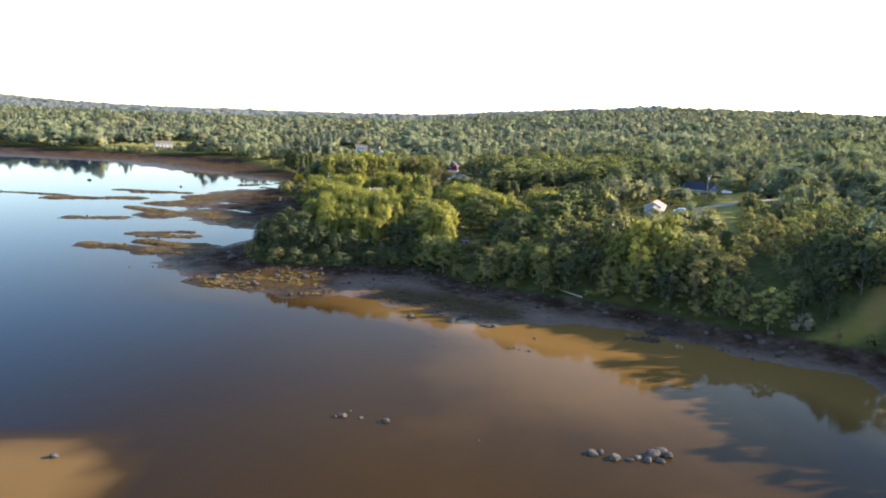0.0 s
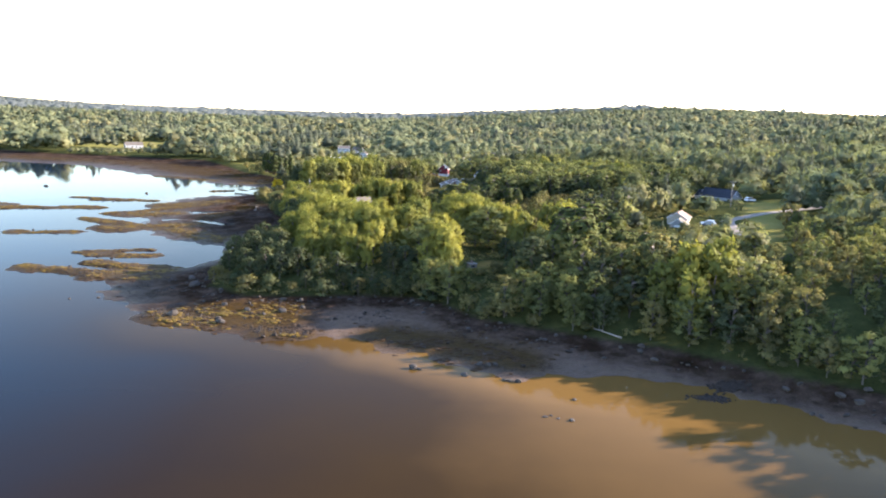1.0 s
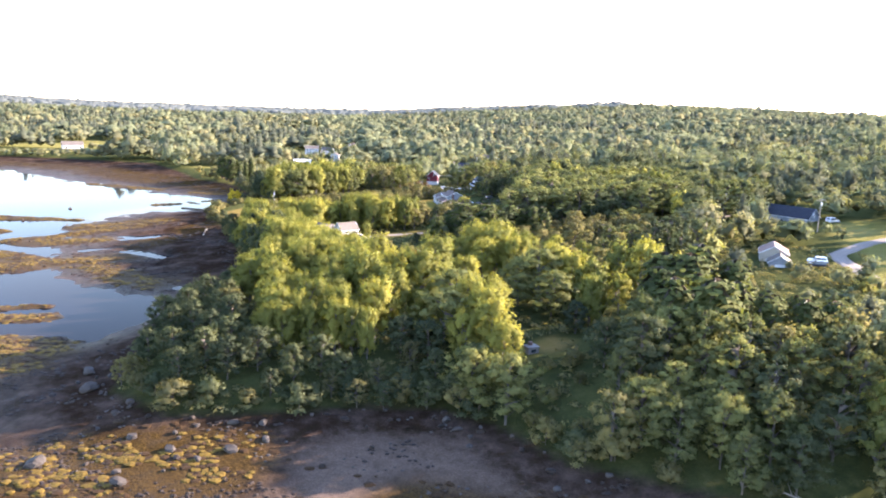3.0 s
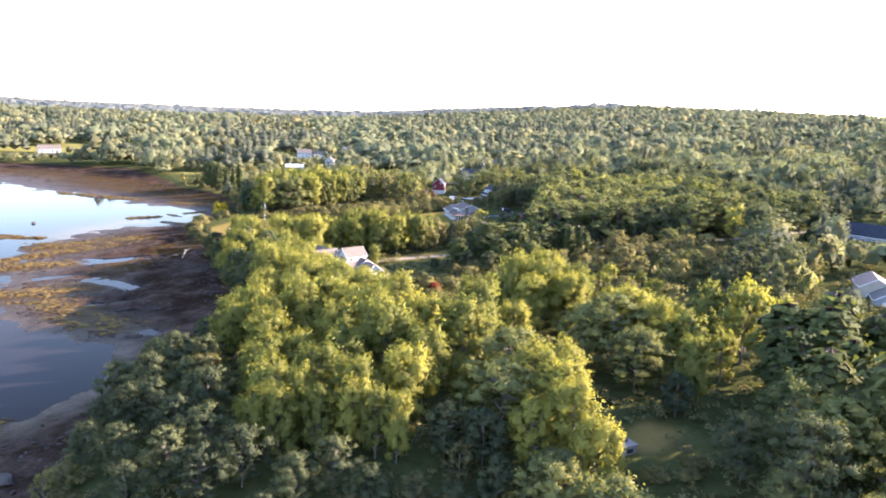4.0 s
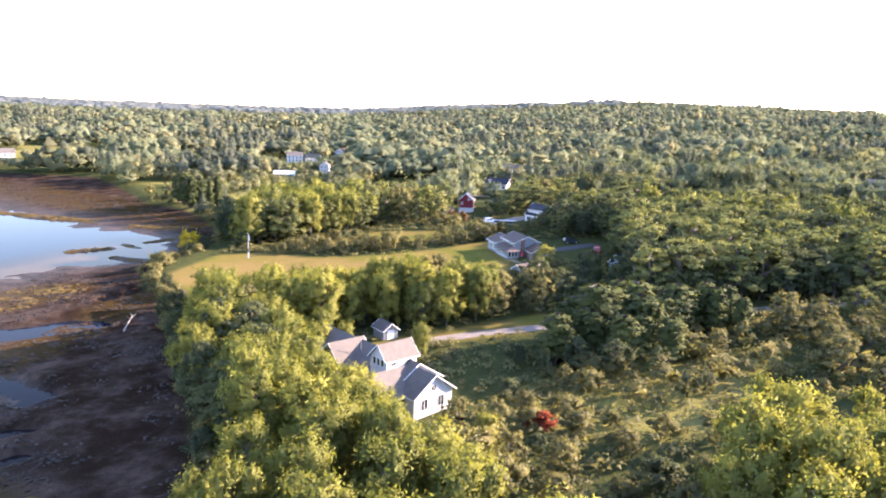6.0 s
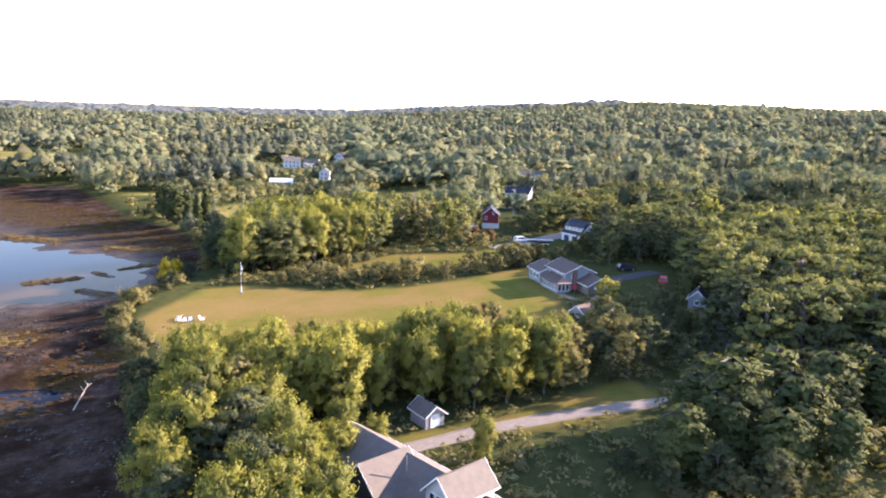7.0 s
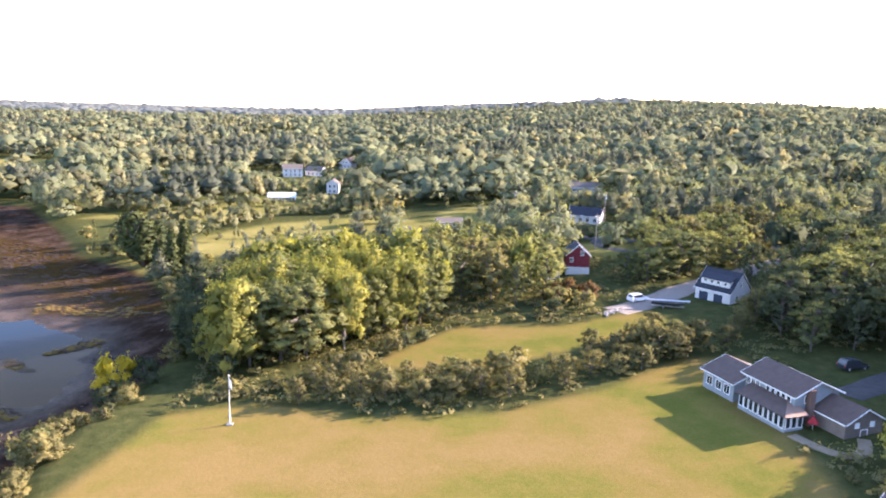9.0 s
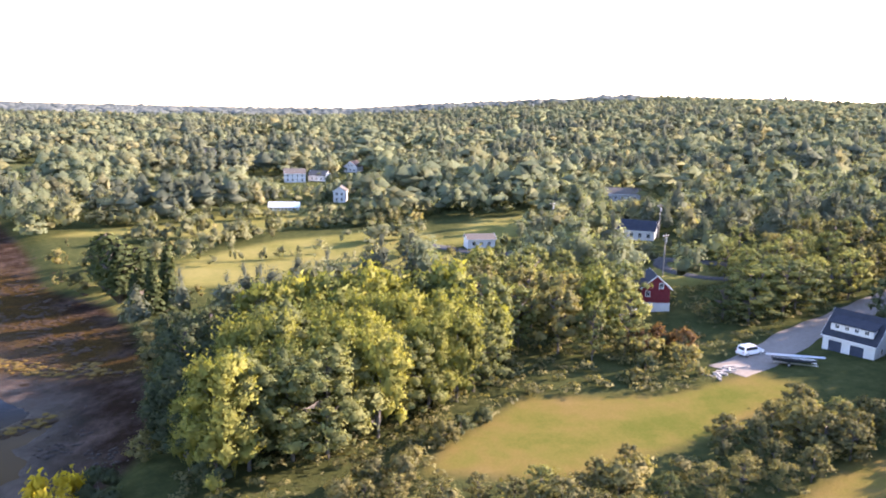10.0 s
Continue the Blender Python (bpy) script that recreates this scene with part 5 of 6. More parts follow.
def conifer(kind, seed, tall, leaves):
    rg = np.random.default_rng(seed)
    pieces = [limb([(0, 0, -0.03 * tall), (0, 0, 0.4 * tall), (0, 0, 0.97 * tall)], np.array((0.016, 0.01, 0.001)) * tall)]
    pos, nrm, mid, rad = [], [], [], []
    tiers = 12 if kind == "pine" else 18
    each = leaves // (tiers * 6)
    for i in range(tiers):
        u = 0.18 + 0.78 * i / tiers if kind == "pine" else 0.06 + 0.91 * i / tiers
        reach = (0.25 * math.sqrt(max(0.02, 1 - ((u - 0.4) / 0.62) ** 2)) * rg.uniform(0.8, 1.15)) if kind == "pine" else 0.2 * (1 - u) ** 0.85 + 0.012
        for j in range(6):
            q = j * 1.05 + i * 0.6 + rg.uniform(-0.3, 0.3)
            w = np.array((math.cos(q), math.sin(q), 0.14 if kind == "pine" else -0.28))
            tip = np.array((0, 0, u)) + w * reach
            if j % 2 == 0:
                pieces.append(limb([(0, 0, u * tall), tip * tall], np.array((0.004, 0.001)) * tall, 3))
            s = np.sqrt(rg.uniform(0.06, 1, each))[:, None]
            pos.append((np.array((0, 0, u)) + w * reach * s + rg.normal(0, 1, (each, 3)) * (0.24 * reach * (1.15 - 0.6 * s)) * (1, 1, 0.32)) * tall)
            nrm.append(np.tile((w[0] * 0.6, w[1] * 0.6, 0.8), (each, 1)))
            if j % 2 == 0:
                mid.append((np.array((0, 0, u)) + w * reach * 0.5) * tall)
                rad.append(np.array((0.42 * reach, 0.42 * reach, 0.035 if kind == "pine" else 0.03)) * tall)
    core = blobs(np.array(mid), np.array(rad), rg)
    pos, nrm = np.vstack(pos), np.vstack(nrm)
    core_n = core[0] * (1, 1, 0) / tall * 3 + (0, 0, 0.6)
    shade = nrm * 0.6 + pos * (1, 1, 0) / tall * 2.5 + (0, 0, 0.2) + rg.normal(0, 0.25, nrm.shape)
    return rooted(pieces[0], pieces[1:]), (*join([core, leaf_cards(pos, nrm, 0.024 * tall * math.sqrt(2600 / leaves), rg, 2.2)]), np.vstack([core_n, np.repeat(shade, 3, 0)]))


def tree_model(name, kind, seed, tall, clumps, each, leaf, bark, label, category="tree"):
    t, c = conifer(kind, seed, tall, each) if kind in ("pine", "spruce") else leafy_tree(kind, seed, tall, clumps, each)
    return dict(name=name, tall=tall, trunk=mesh_of("trunk", *t, bark), crown=mesh_of("crown", c[0], c[1], leaf, normals=c[2]), label=label, category=category)


def tree_kind(name, kind, count, seed, tall, fine, rough, leaf, bark, label, category="tree"):
    """Models of one kind, finely leaved for near the flight line, coarser for further off."""
    return [(tree_model(name, kind, seed + i, tall, *fine, leaf, bark, label, category), tree_model(name, kind, seed + 50 + i, tall, *rough, leaf, bark, label, category)) for i in range(count)]


def off_line(x, y):
    """Metres from the flight line over the land."""
    return float(to_line(np.array([(x, y)]), (-12, 150), (-60, 425))[0])


# open ground before houses and clearings: outline and the tallest growth there
LOW = [([(58, 228), (84, 240), (88, 280), (74, 280), (56, 252)], 4.5), ([(2, 206), (14, 200), (16, 222), (6, 226)], 3.0), 
       ([(100, 290), (120, 300), (140, 345), (112, 335)], 3.0)]


# lanes kept low towards the water, so that what stands at their heads shows: place, way out, reach, half width, rise
LANES = [(83, 286, -0.43, -0.90, 75, 9, 0.15), (83, 286, -0.27, -0.96, 90, 8, 0.112), (100, 296, -0.31, -0.95, 80, 8, 0.11), (121, 346, -0.32, -0.95, 90, 9, 0.093), (96, 300, -0.45, -0.89, 60, 10, 0.14), (121, 346, -0.46, -0.89, 90, 11, 0.115), (132, 345, -0.48, -0.88, 60, 8, 0.115), (70, 262, -0.42, -0.91, 50, 8, 0.15),
         (78, 226, -0.33, -0.94, 62, 4.5, 0.165), (9, 224, -0.11, -0.99, 30, 2.6, 0.25),
         (-86, 680, 0.1, -1, 120, 9, 0.10), (-88, 796, 0.08, -1, 200, 15, 0.078), (-58, 858, 0.02, -1, 160, 11, 0.072), (-63, 704, 0.02, -1, 90, 8, 0.10), (-110, 830, 0.1, -1, 150, 12, 0.075),
         (31, 580, -0.3, -0.95, 50, 8, 0.13), (56, 660, -0.3, -0.95, 70, 9, 0.11), (-18, 582, -0.2, -0.98, 50, 6, 0.14), (191, 512, -0.7, -0.71, 70, 10, 0.12), (-292, 752, 0.37, -0.93, 95, 46, 0.055), (29, 394, -0.47, -0.88, 40, 3, 0.2)]


LANE_TOP = [float(height((q[0], q[1]))[0]) + 1.2 for q in LANES]


def room_up(p):
    """The tallest growth that the lanes leave at each place."""
    z, most = height(p), np.full(len(p), 99.0)
    for (x, y, dx, dy, reach, half, rise), head in zip(LANES, LANE_TOP):
        k = math.hypot(dx, dy)
        u = ((p[:, 0] - x) * dx + (p[:, 1] - y) * dy) / k
        v = np.abs((p[:, 0] - x) * dy - (p[:, 1] - y) * dx) / k
        top = head + rise * u - z
        most = np.where((u > -2) & (u < reach) & (v < half + 1.5), np.minimum(most, top), most)
    return most


SPARE = []


def plant(models, x, y, tall, group, turn=0.0, wide=1.0):
    top = float(room_up(np.array([(x, y)], float))[0])
    if top < 1.0:
        return None
    if top < tall:
        models, tall = (SHRUBS[int(x * 7 + y) % 4], top) if top < 5 else (models, top)
    for poly, most in LOW:
        if inside(np.array([(x, y)]), poly)[0] and tall > most:
            models, tall = SHRUBS[int(x * 7 + y) % 4], most * (0.7 + 0.3 * ((x * 3.7) % 1))
    if models[0]["name"] == "shrub" and off_line(x, y) > 44 and group in ("thicket", "shrubs along the bank", "hedge behind the lawn", "bushes below the lawn"):
        SPARE.append((x, y))
        return None
    model = models[0 if off_line(x, y) < 52 else 1]
    s = tall / model["tall"]
    ob = new(model["name"])
    tagged(ob, model["label"], model["category"], group)
    ob.matrix_world = Matrix.LocRotScale((x, y, float(height((x, y))[0]) - 0.1), Euler((0, 0, turn)), (s * wide, s * wide, s))
    for part_name in ("trunk", "crown"):
        new(part_name, model[part_name]).parent = ob
    return ob


POPLARS = tree_kind("poplar", "poplar", 4, 11, 16, (46, 170), (26, 56), LEAF_POPLAR, BARK_PALE, "tall slender poplar with yellow-green sunlit leaves")
BROADS = tree_kind("broadleaf_tree", "broad", 4, 31, 14, (88, 96), (46, 56), LEAF_BROAD, BARK, "full green broadleaf tree with a rounded crown")
# darker twin of the broadleaf trees, partly shade painted into the leaves
DEEPS = tree_kind("woodland_tree", "broad", 3, 71, 14, (80, 90), (46, 54), LEAF_DEEP_SHADE, BARK, "shaded deep green broadleaf tree with a dense crown")
OLIVES = tree_kind("scrub_tree", "broad", 2, 41, 12, (50, 110), (36, 50), LEAF_SHRUB, BARK, "olive green scrubby tree with an uneven crown")
PINES = tree_kind("pine", "pine", 3, 151, 16, (0, 2600), (0, 700), LEAF_PINE, BARK, "dark green pine with layered open branches")
SPRUCES = tree_kind("spruce", "spruce", 2, 261, 11, (0, 2600), (0, 700), LEAF_PINE, BARK, "narrow pointed dark green spruce")
SHRUBS = tree_kind("shrub", "shrub", 4, 371, 4, (22, 90), (12, 36), LEAF_SHRUB, BARK, "olive green wild shrub with dense twigs", "shrub")
RUSTY = tree_kind("shrub", "shrub", 2, 381, 4, (22, 80), (12, 36), LEAF_RUST, BARK, "rust-tinged wild shrub with dense twigs", "shrub")
GREENS = tree_kind("shrub", "shrub", 2, 391, 4, (22, 80), (12, 36), LEAF_DEEP_SHADE, BARK, "dark green wild shrub with dense twigs", "shrub")
RED_BUSH = tree_kind("shrub", "shrub", 1, 401, 3, (24, 36), (12, 13), LEAF_RED, BARK, "small shrub with bright red autumn leaves", "shrub")
SILVER_BUSH = tree_kind("shrub", "shrub", 1, 421, 4, (30, 48), (14, 14), LEAF_SILVER, BARK, "silvery pale shrub at the edge of the grass", "shrub")
GOLD_BUSH = tree_kind("shrub", "shrub", 1, 411, 5, (18, 70), (9, 24), LEAF_GOLD, BARK, "tall shrub with golden yellow leaves", "shrub")

KEEP_CLEAR = [LAWN, BACK_FIELD, DRIVE_VERGE] + MEADOWS + CLEARINGS
YARDS = [((14, 420), 14), ((-31, 324), 10), ((-25, 318), 8), ((-37, 331), 8), ((-28.5, 349.5), 3.5), ((27, 476), 8), ((12, 472), 8), ((5.6, 508), 5.5), ((8, 225), 3.5), ((38.2, 204), 2.6), ((83, 288), 9), ((121, 352), 11),
         ((30, 396), 4), ((28, 428), 12), ((4.6, 391.5), 3), ((31, 583), 9), ((-86, 682), 9), ((-18, 584), 6), ((-86, 800), 13), ((-58, 862), 9), ((-63, 706), 7), ((56, 664), 9), ((-292, 760), 14), ((191, 512), 10), ((-2.6, 502.5), 3.5)]


# gaps in the trees towards the water, before houses that show between them: place, length, half width
SIGHTS = [(31, 583, 26, 6), (56, 664, 34, 8), (-86, 684, 40, 7), (-88, 804, 60, 12), (-58, 868, 60, 8), (-63, 711, 30, 5), (-181, 1000, 80, 9), (-18, 584, 24, 5), (191, 520, 30, 8), (4, 506, 18, 4), (26, 476, 26, 8), (121, 352, 30, 8)]


def free(p, margin=1.5):
    """Which of the places bear trees: on land, off lawns, tracks and buildings."""
    ok = signed(p, BANK) > 0.8
    for q in KEEP_CLEAR:
        ok &= ~inside(p, q)
    for line, w in TRACKS:
        for a, b in zip(line[:-1], line[1:]):
            ok &= to_line(p, a, b) > w / 2 + margin
    for x, y, reach, w in SIGHTS:
        d = np.array((-50.0 - x, 330.0 - y)) / math.hypot(-50 - x, 330 - y)
        ok &= to_line(p, (x, y), (x + d[0] * reach, y + d[1] * reach)) > w
    for (x, y), r in YARDS:
        ok &= np.hypot(p[:, 0] - x, p[:, 1] - y) > r
    return ok


def scatter(poly, gap):
    """Places in an outline, no two nearer than gap."""
    poly = np.asarray(poly, float)
    lo, hi = poly.min(0), poly.max(0)
    p = rng.uniform(lo, hi, (int((hi - lo).prod() / gap ** 2 * 6) + 40, 2))
    p = p[inside(p, poly)]
    p = p[free(p)]
    out = []
    for q in p:
        if all((q[0] - o[0]) ** 2 + (q[1] - o[1]) ** 2 > gap * gap for o in out):
            out.append(q)
    return out


WOODS = []


def wood(poly, gap, choices, low, high, group, wide=(0.9, 1.25)):
    WOODS.append(poly)
    for x, y in scatter(poly, gap):
        plant(choices[rng.integers(len(choices))], x, y, rng.uniform(low, high), group, rng.uniform(0, 6.28), rng.uniform(*wide))


def stand(group, choices, wide, *trees):
    """Single trees that shape a grove: place and height."""
    for x, y, tall in trees:
        plant(choices[rng.integers(len(choices))], x, y, tall, group, rng.uniform(0, 6.28), wide * rng.uniform(0.9, 1.12))


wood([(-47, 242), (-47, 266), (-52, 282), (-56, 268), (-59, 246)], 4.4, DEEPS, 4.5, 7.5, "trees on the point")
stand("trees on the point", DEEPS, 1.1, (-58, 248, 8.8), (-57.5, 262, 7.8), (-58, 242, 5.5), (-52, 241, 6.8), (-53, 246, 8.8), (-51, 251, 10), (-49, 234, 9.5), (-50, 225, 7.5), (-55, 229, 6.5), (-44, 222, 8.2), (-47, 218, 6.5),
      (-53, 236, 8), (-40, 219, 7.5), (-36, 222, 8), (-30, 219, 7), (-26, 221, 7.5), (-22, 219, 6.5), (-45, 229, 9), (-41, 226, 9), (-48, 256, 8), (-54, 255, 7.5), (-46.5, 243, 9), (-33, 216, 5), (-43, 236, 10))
stand("trees on the point", OLIVES, 1.0, (-44.8, 243, 9.5), (-57, 222, 5), (-24, 217, 5), (-17, 219, 6), (-12, 222, 6.5))
stand("trees on the point", POPLARS, 1.3, (-45, 263, 11.2), (-42.5, 271, 11.8), (-33.8, 263.5, 14), (-25.5, 264, 13.8), (-18.8, 264.5, 14.6), (-15, 257, 13), (-20.5, 246, 14.8), (-15.4, 241.6, 12.4), (-32.6, 245, 11.6), (-18, 234, 12.4), (-34.3, 233.5, 12),
      (-29, 236, 12.4), (-24, 232, 12), (-30.5, 268, 14), (-38, 253, 12.5), (-28, 254, 13), (-22, 256, 14), (-38.5, 262, 12.5), (-37, 243, 11.6), (-26, 243, 12.4))
stand("trees on the point", POPLARS, 1.05, (-33, 228, 10.2), (-28.5, 228, 10), (-24.4, 228, 10.6), (-21.5, 227, 9.6), (-19, 226, 9.2), (-36, 228, 9.5), (-31, 232, 11))
stand("trees on the point", POPLARS, 1.25, (-44, 280, 11.6), (-38, 283, 12.2), (-30, 281, 12.6), (-24, 275, 13.2), (-44, 290, 11.2), (-36.5, 291, 12), (-30, 290, 12), (-36, 275, 12.6), (-48, 285, 9.5), (-47.5, 273, 10))
for _x, _y, _t in ((-45, 300, 13), (-41.5, 304, 12), (-47, 308, 13), (-44, 312, 12), (-39, 299, 12.5), (-45, 318, 12), (-49, 315, 12.5), (-36, 304, 11.5), (-38.5, 309, 11.5), (-33, 300, 11)):
    plant(POPLARS[int(_t) % 4], _x, _y, _t, "trees on the point", _x, 1.2)
# half in darkened leaves: shade on this west side put into colour
wood([(-43, 300), (-43, 318), (-50, 338), (-62, 340), (-56, 320), (-49, 302)], 4.2, DEEPS[:2] + POPLARS[:2], 9, 12.5, "trees on the point")
wood([(-22, 278), (-37, 295), (-36, 309), (-31.5, 306), (-30, 293), (-23, 283)], 3.4, POPLARS, 9.5, 12, "trees on the point", (1.1, 1.5))
wood([(-22, 292), (-21, 307), (-16, 304), (-14, 290), (-19, 286)], 3.6, POPLARS[:2] + OLIVES + SHRUBS[:2], 5, 7.5, "young trees before the house")
wood([(-6, 214), (8, 199), (20, 193), (34, 186), (44, 182), (63, 166), (74, 160), (66, 182), (60, 208), (34, 212), (24, 220), (4, 217)], 4.5, BROADS + OLIVES[:1] + DEEPS[:1], 8, 12, "trees on the point")
stand("trees on the point", BROADS[:2] + POPLARS[:2], 1.35, (-3.4, 239.5, 12.4), (-2, 233, 12.2), (0.5, 228.5, 11.2), (1, 224, 10.8), (2.4, 218.5, 10.4), (-6, 231, 10.8), (-3.5, 224, 9.6), (-2, 217.5, 8.6), (2.5, 236, 11))
stand("trees on the point", POPLARS, 1.25, (-9.5, 248, 15), (-6.5, 254, 16.4), (4.3, 281, 14), (11, 287, 13.6), (11.6, 271, 12.4), (8.5, 277.5, 14), (5, 271, 12.4), (15.5, 280, 12), (1, 276, 12), (14, 274, 11.5), (0, 260, 10.5), (-10, 240, 8))
stand("trees on the point", BROADS[:2] + POPLARS[:2], 1.25, (14.2, 251.5, 13.4), (17.5, 255, 13.2), (20, 250, 12.2), (24, 247, 11.2), (10.5, 254, 11), (20.6, 237, 10.6), (15, 243, 10.4), (24.5, 254, 10.8), (18, 263, 10))
stand("trees on the point", POPLARS, 1.2, (35, 252, 13.6), (38, 257, 13), (32, 258, 12.4), (28.5, 245, 8.6), (44, 258, 9.5), (40, 249, 8.4))
wood([(24, 262), (34, 264), (34, 296), (20, 298), (14, 290)], 4.6, POPLARS[:2] + OLIVES, 5, 8, "thicket", (1.0, 1.4))
wood([(28, 216), (38, 214), (40, 222), (52, 212), (60, 224), (60, 242), (32, 240)], 5.0, PINES, 12, 15, "pines behind the cabin")
wood([(62, 168), (74, 162), (92, 170), (104, 184), (112, 230), (112, 298), (106, 298), (84, 235)], 5.8, BROADS + OLIVES + PINES[:1], 6.5, 10, "trees on the east shore")
wood([(98, 140), (98, 122), (103, 110), (116, 98), (150, 96), (150, 160), (122, 180), (106, 150)], 6.4, BROADS, 13, 17, "trees on the east shore")
wood([(-14, 285), (-5, 264), (-1, 270), (2, 287), (18, 294), (34, 296), (44, 264), (62, 300), (62, 346), (30, 344), (-12, 322)], 5.0, SHRUBS * 2 + GREENS, 2.0, 4.2, "thicket", (1.0, 1.5))
wood([(36, 300), (64, 298), (72, 330), (64, 348), (38, 346)], 6.0, OLIVES * 2 + BROADS[:1], 5.5, 8.0, "thicket", (1.1, 1.5))
stand("thicket", OLIVES, 1.2, (23.5, 327, 5.6), (19, 320, 3.6), (-3.6, 318.6, 4.4), (20, 333, 4.5), (28, 318, 4.2))
wood([(-66, 366), (-40, 368), (-16, 370), (-2, 372), (0, 382), (-12, 384), (-30, 384), (-58, 377), (-72, 376)], 3.4, SHRUBS + GREENS + OLIVES, 2.2, 4.0, "bushes below the lawn")
wood([(-60, 334), (-50, 340), (-46, 349), (-14, 353), (-8, 360), (-18, 367), (-40, 367), (-60, 366), (-64, 364), (-63, 348)], 3.7, POPLARS * 3 + OLIVES, 9.5, 13.5, "trees below the lawn", (1.0, 1.45))
# west fringe wholly in dark leaf colour, for the poplars' shade on it
wood([(-62, 330), (-57, 334), (-66, 346), (-68, 364), (-76, 376), (-76, 366), (-70, 346)], 3.6, DEEPS + GREENS, 4.5, 8, "trees below the lawn")
wood([(-8, 357), (2, 356), (8, 366), (6, 378), (-4, 376), (-12, 368)], 3.8, OLIVES + DEEPS[:1], 5.5, 8.5, "trees below the lawn")
# paler sorts colour in the sunlit tops of this wood
wood([(22, 376), (24, 361), (66, 361), (88, 346), (108, 352), (112, 405), (66, 495), (60, 490), (36, 458), (44, 432), (36, 402)], 4.5, BROADS * 2 + DEEPS + POPLARS[:1], 11, 15, "east wood", (1.1, 1.45))
# edge strip in darkened leaves, painting the wood's shaded wall
wood([(24, 358), (70, 360), (70, 364), (24, 364)], 3.4, DEEPS, 5, 9, "east wood", (1.0, 1.4))
wood([(-58, 432), (-40, 428), (-10, 433), (14, 444), (22, 452), (20, 462), (-8, 447), (-34, 439), (-52, 443)], 3.5, OLIVES * 3 + SHRUBS[:2] + BROADS[:1], 3.4, 5.6, "hedge behind the lawn", (1.1, 1.5))
wood([(-70, 447), (-64, 448), (-52, 456), (-38, 466), (-33, 480), (-38, 494), (-64, 492), (-70, 480)], 3.7, BROADS[:1] + POPLARS * 2, 13, 17, "grove by the shore", (1.05, 1.4))
# left side of the grove: self-shade painted in with darkened leaves
wood([(-80, 462), (-76, 448), (-70, 446), (-69, 480), (-72, 493), (-83, 486)], 3.6, DEEPS * 2 + POPLARS[:1], 8.5, 12.5, "grove by the shore", (1.0, 1.3))
wood([(-80, 484), (-66, 494), (-58, 504), (-80, 510), (-90, 502)], 4.2, DEEPS + BROADS[:1], 6, 9, "grove by the shore")
wood([(-34, 484), (-12, 478), (0, 492), (-2, 525), (-30, 532), (-36, 505)], 5.6, BROADS + OLIVES + POPLARS[:1], 9, 13.5, "trees behind the field")
wood([(-14, 468), (1, 471), (0, 486), (-12, 480)], 3.6, RUSTY + SHRUBS + GREENS, 2.5, 5.0, "shrubs behind the field")
wood([(-78, 379), (-73, 382), (-82, 400), (-86, 410), (-87, 424), (-80, 437), (-85, 446), (-92, 426), (-91, 406)], 3.0, SHRUBS + GREENS, 1.6, 3.4, "shrubs on the bank")
wood([(2, 330), (34, 338), (32, 349), (14, 347), (2, 341)], 4.2, PINES * 2 + DEEPS[:1], 7, 11, "trees by the drive")
wood([(8, 358), (24, 357), (34, 376), (40, 412), (22, 396), (17, 388), (12, 372)], 3.8, DEEPS * 2 + PINES[:1] + GREENS, 3.8, 7.0, "east wood")
wood([(96, 172), (112, 194), (140, 215), (135, 240), (112, 235), (100, 200)], 6.0, BROADS + DEEPS[:1], 8, 11, "trees on the east shore")
wood([(-2, 441), (14, 446), (22, 454), (18, 462), (2, 452)], 3.6, OLIVES + BROADS[:1], 5.0, 7.0, "hedge behind the lawn", (1.1, 1.5))
wood([(-74, 437), (-60, 440), (-48, 450), (-36, 462), (-34, 457), (-48, 445), (-58, 437)], 3.2, SHRUBS + GREENS, 2.2, 4.6, "hedge behind the lawn")
wood([(80, 163), (88, 162), (95, 171), (108, 190), (102, 196), (90, 180), (80, 172)], 3.8, DEEPS * 2 + BROADS[:1], 5.5, 8.5, "trees on the east shore")
wood([(36, 486), (60, 498), (84, 515), (84, 545), (40, 536), (24, 518)], 6.0, BROADS + OLIVES, 9, 13, "trees by the lane")
wood([(88, 162), (97, 167), (106, 179), (114, 186), (126, 200), (110, 206), (96, 186)], 4.0, DEEPS * 2 + BROADS, 8, 12.5, "trees on the east shore")
wood([(24, 440), (34, 436), (44, 440), (48, 470), (40, 468), (34, 460), (26, 452)], 3.6, DEEPS * 2 + BROADS[:1], 8, 12.5, "east wood", (1.1, 1.4))
wood([(30, 400), (46, 412), (48, 440), (40, 436), (40, 420)], 3.8, DEEPS, 9, 13, "east wood", (1.1, 1.4))
stand("poplars round the white house", POPLARS, 1.15, (-41, 318, 11.5), (-43.5, 325, 12), (-39.5, 311.5, 11.5), (-46, 332, 12), (-43, 307, 12), (-36.5, 306, 10.5), (-47.5, 322, 11.5), (-40.5, 331.5, 9), (-36, 337, 7), (-40, 338, 9))
stand("trees by the drive", PINES, 1.35, (4, 331, 9), (8, 327, 9), (9, 338, 11), (13, 334, 10.5), (3, 338, 9.5), (16, 328, 8), (7, 343, 10))
stand("trees by the drive", DEEPS, 1.2, (0, 325.5, 6.5), (5, 323, 6.5), (-3, 332, 5), (-5, 326, 4.5), (-8, 331, 3.6), (11, 321, 6), (15, 340, 9), (19, 336, 9))
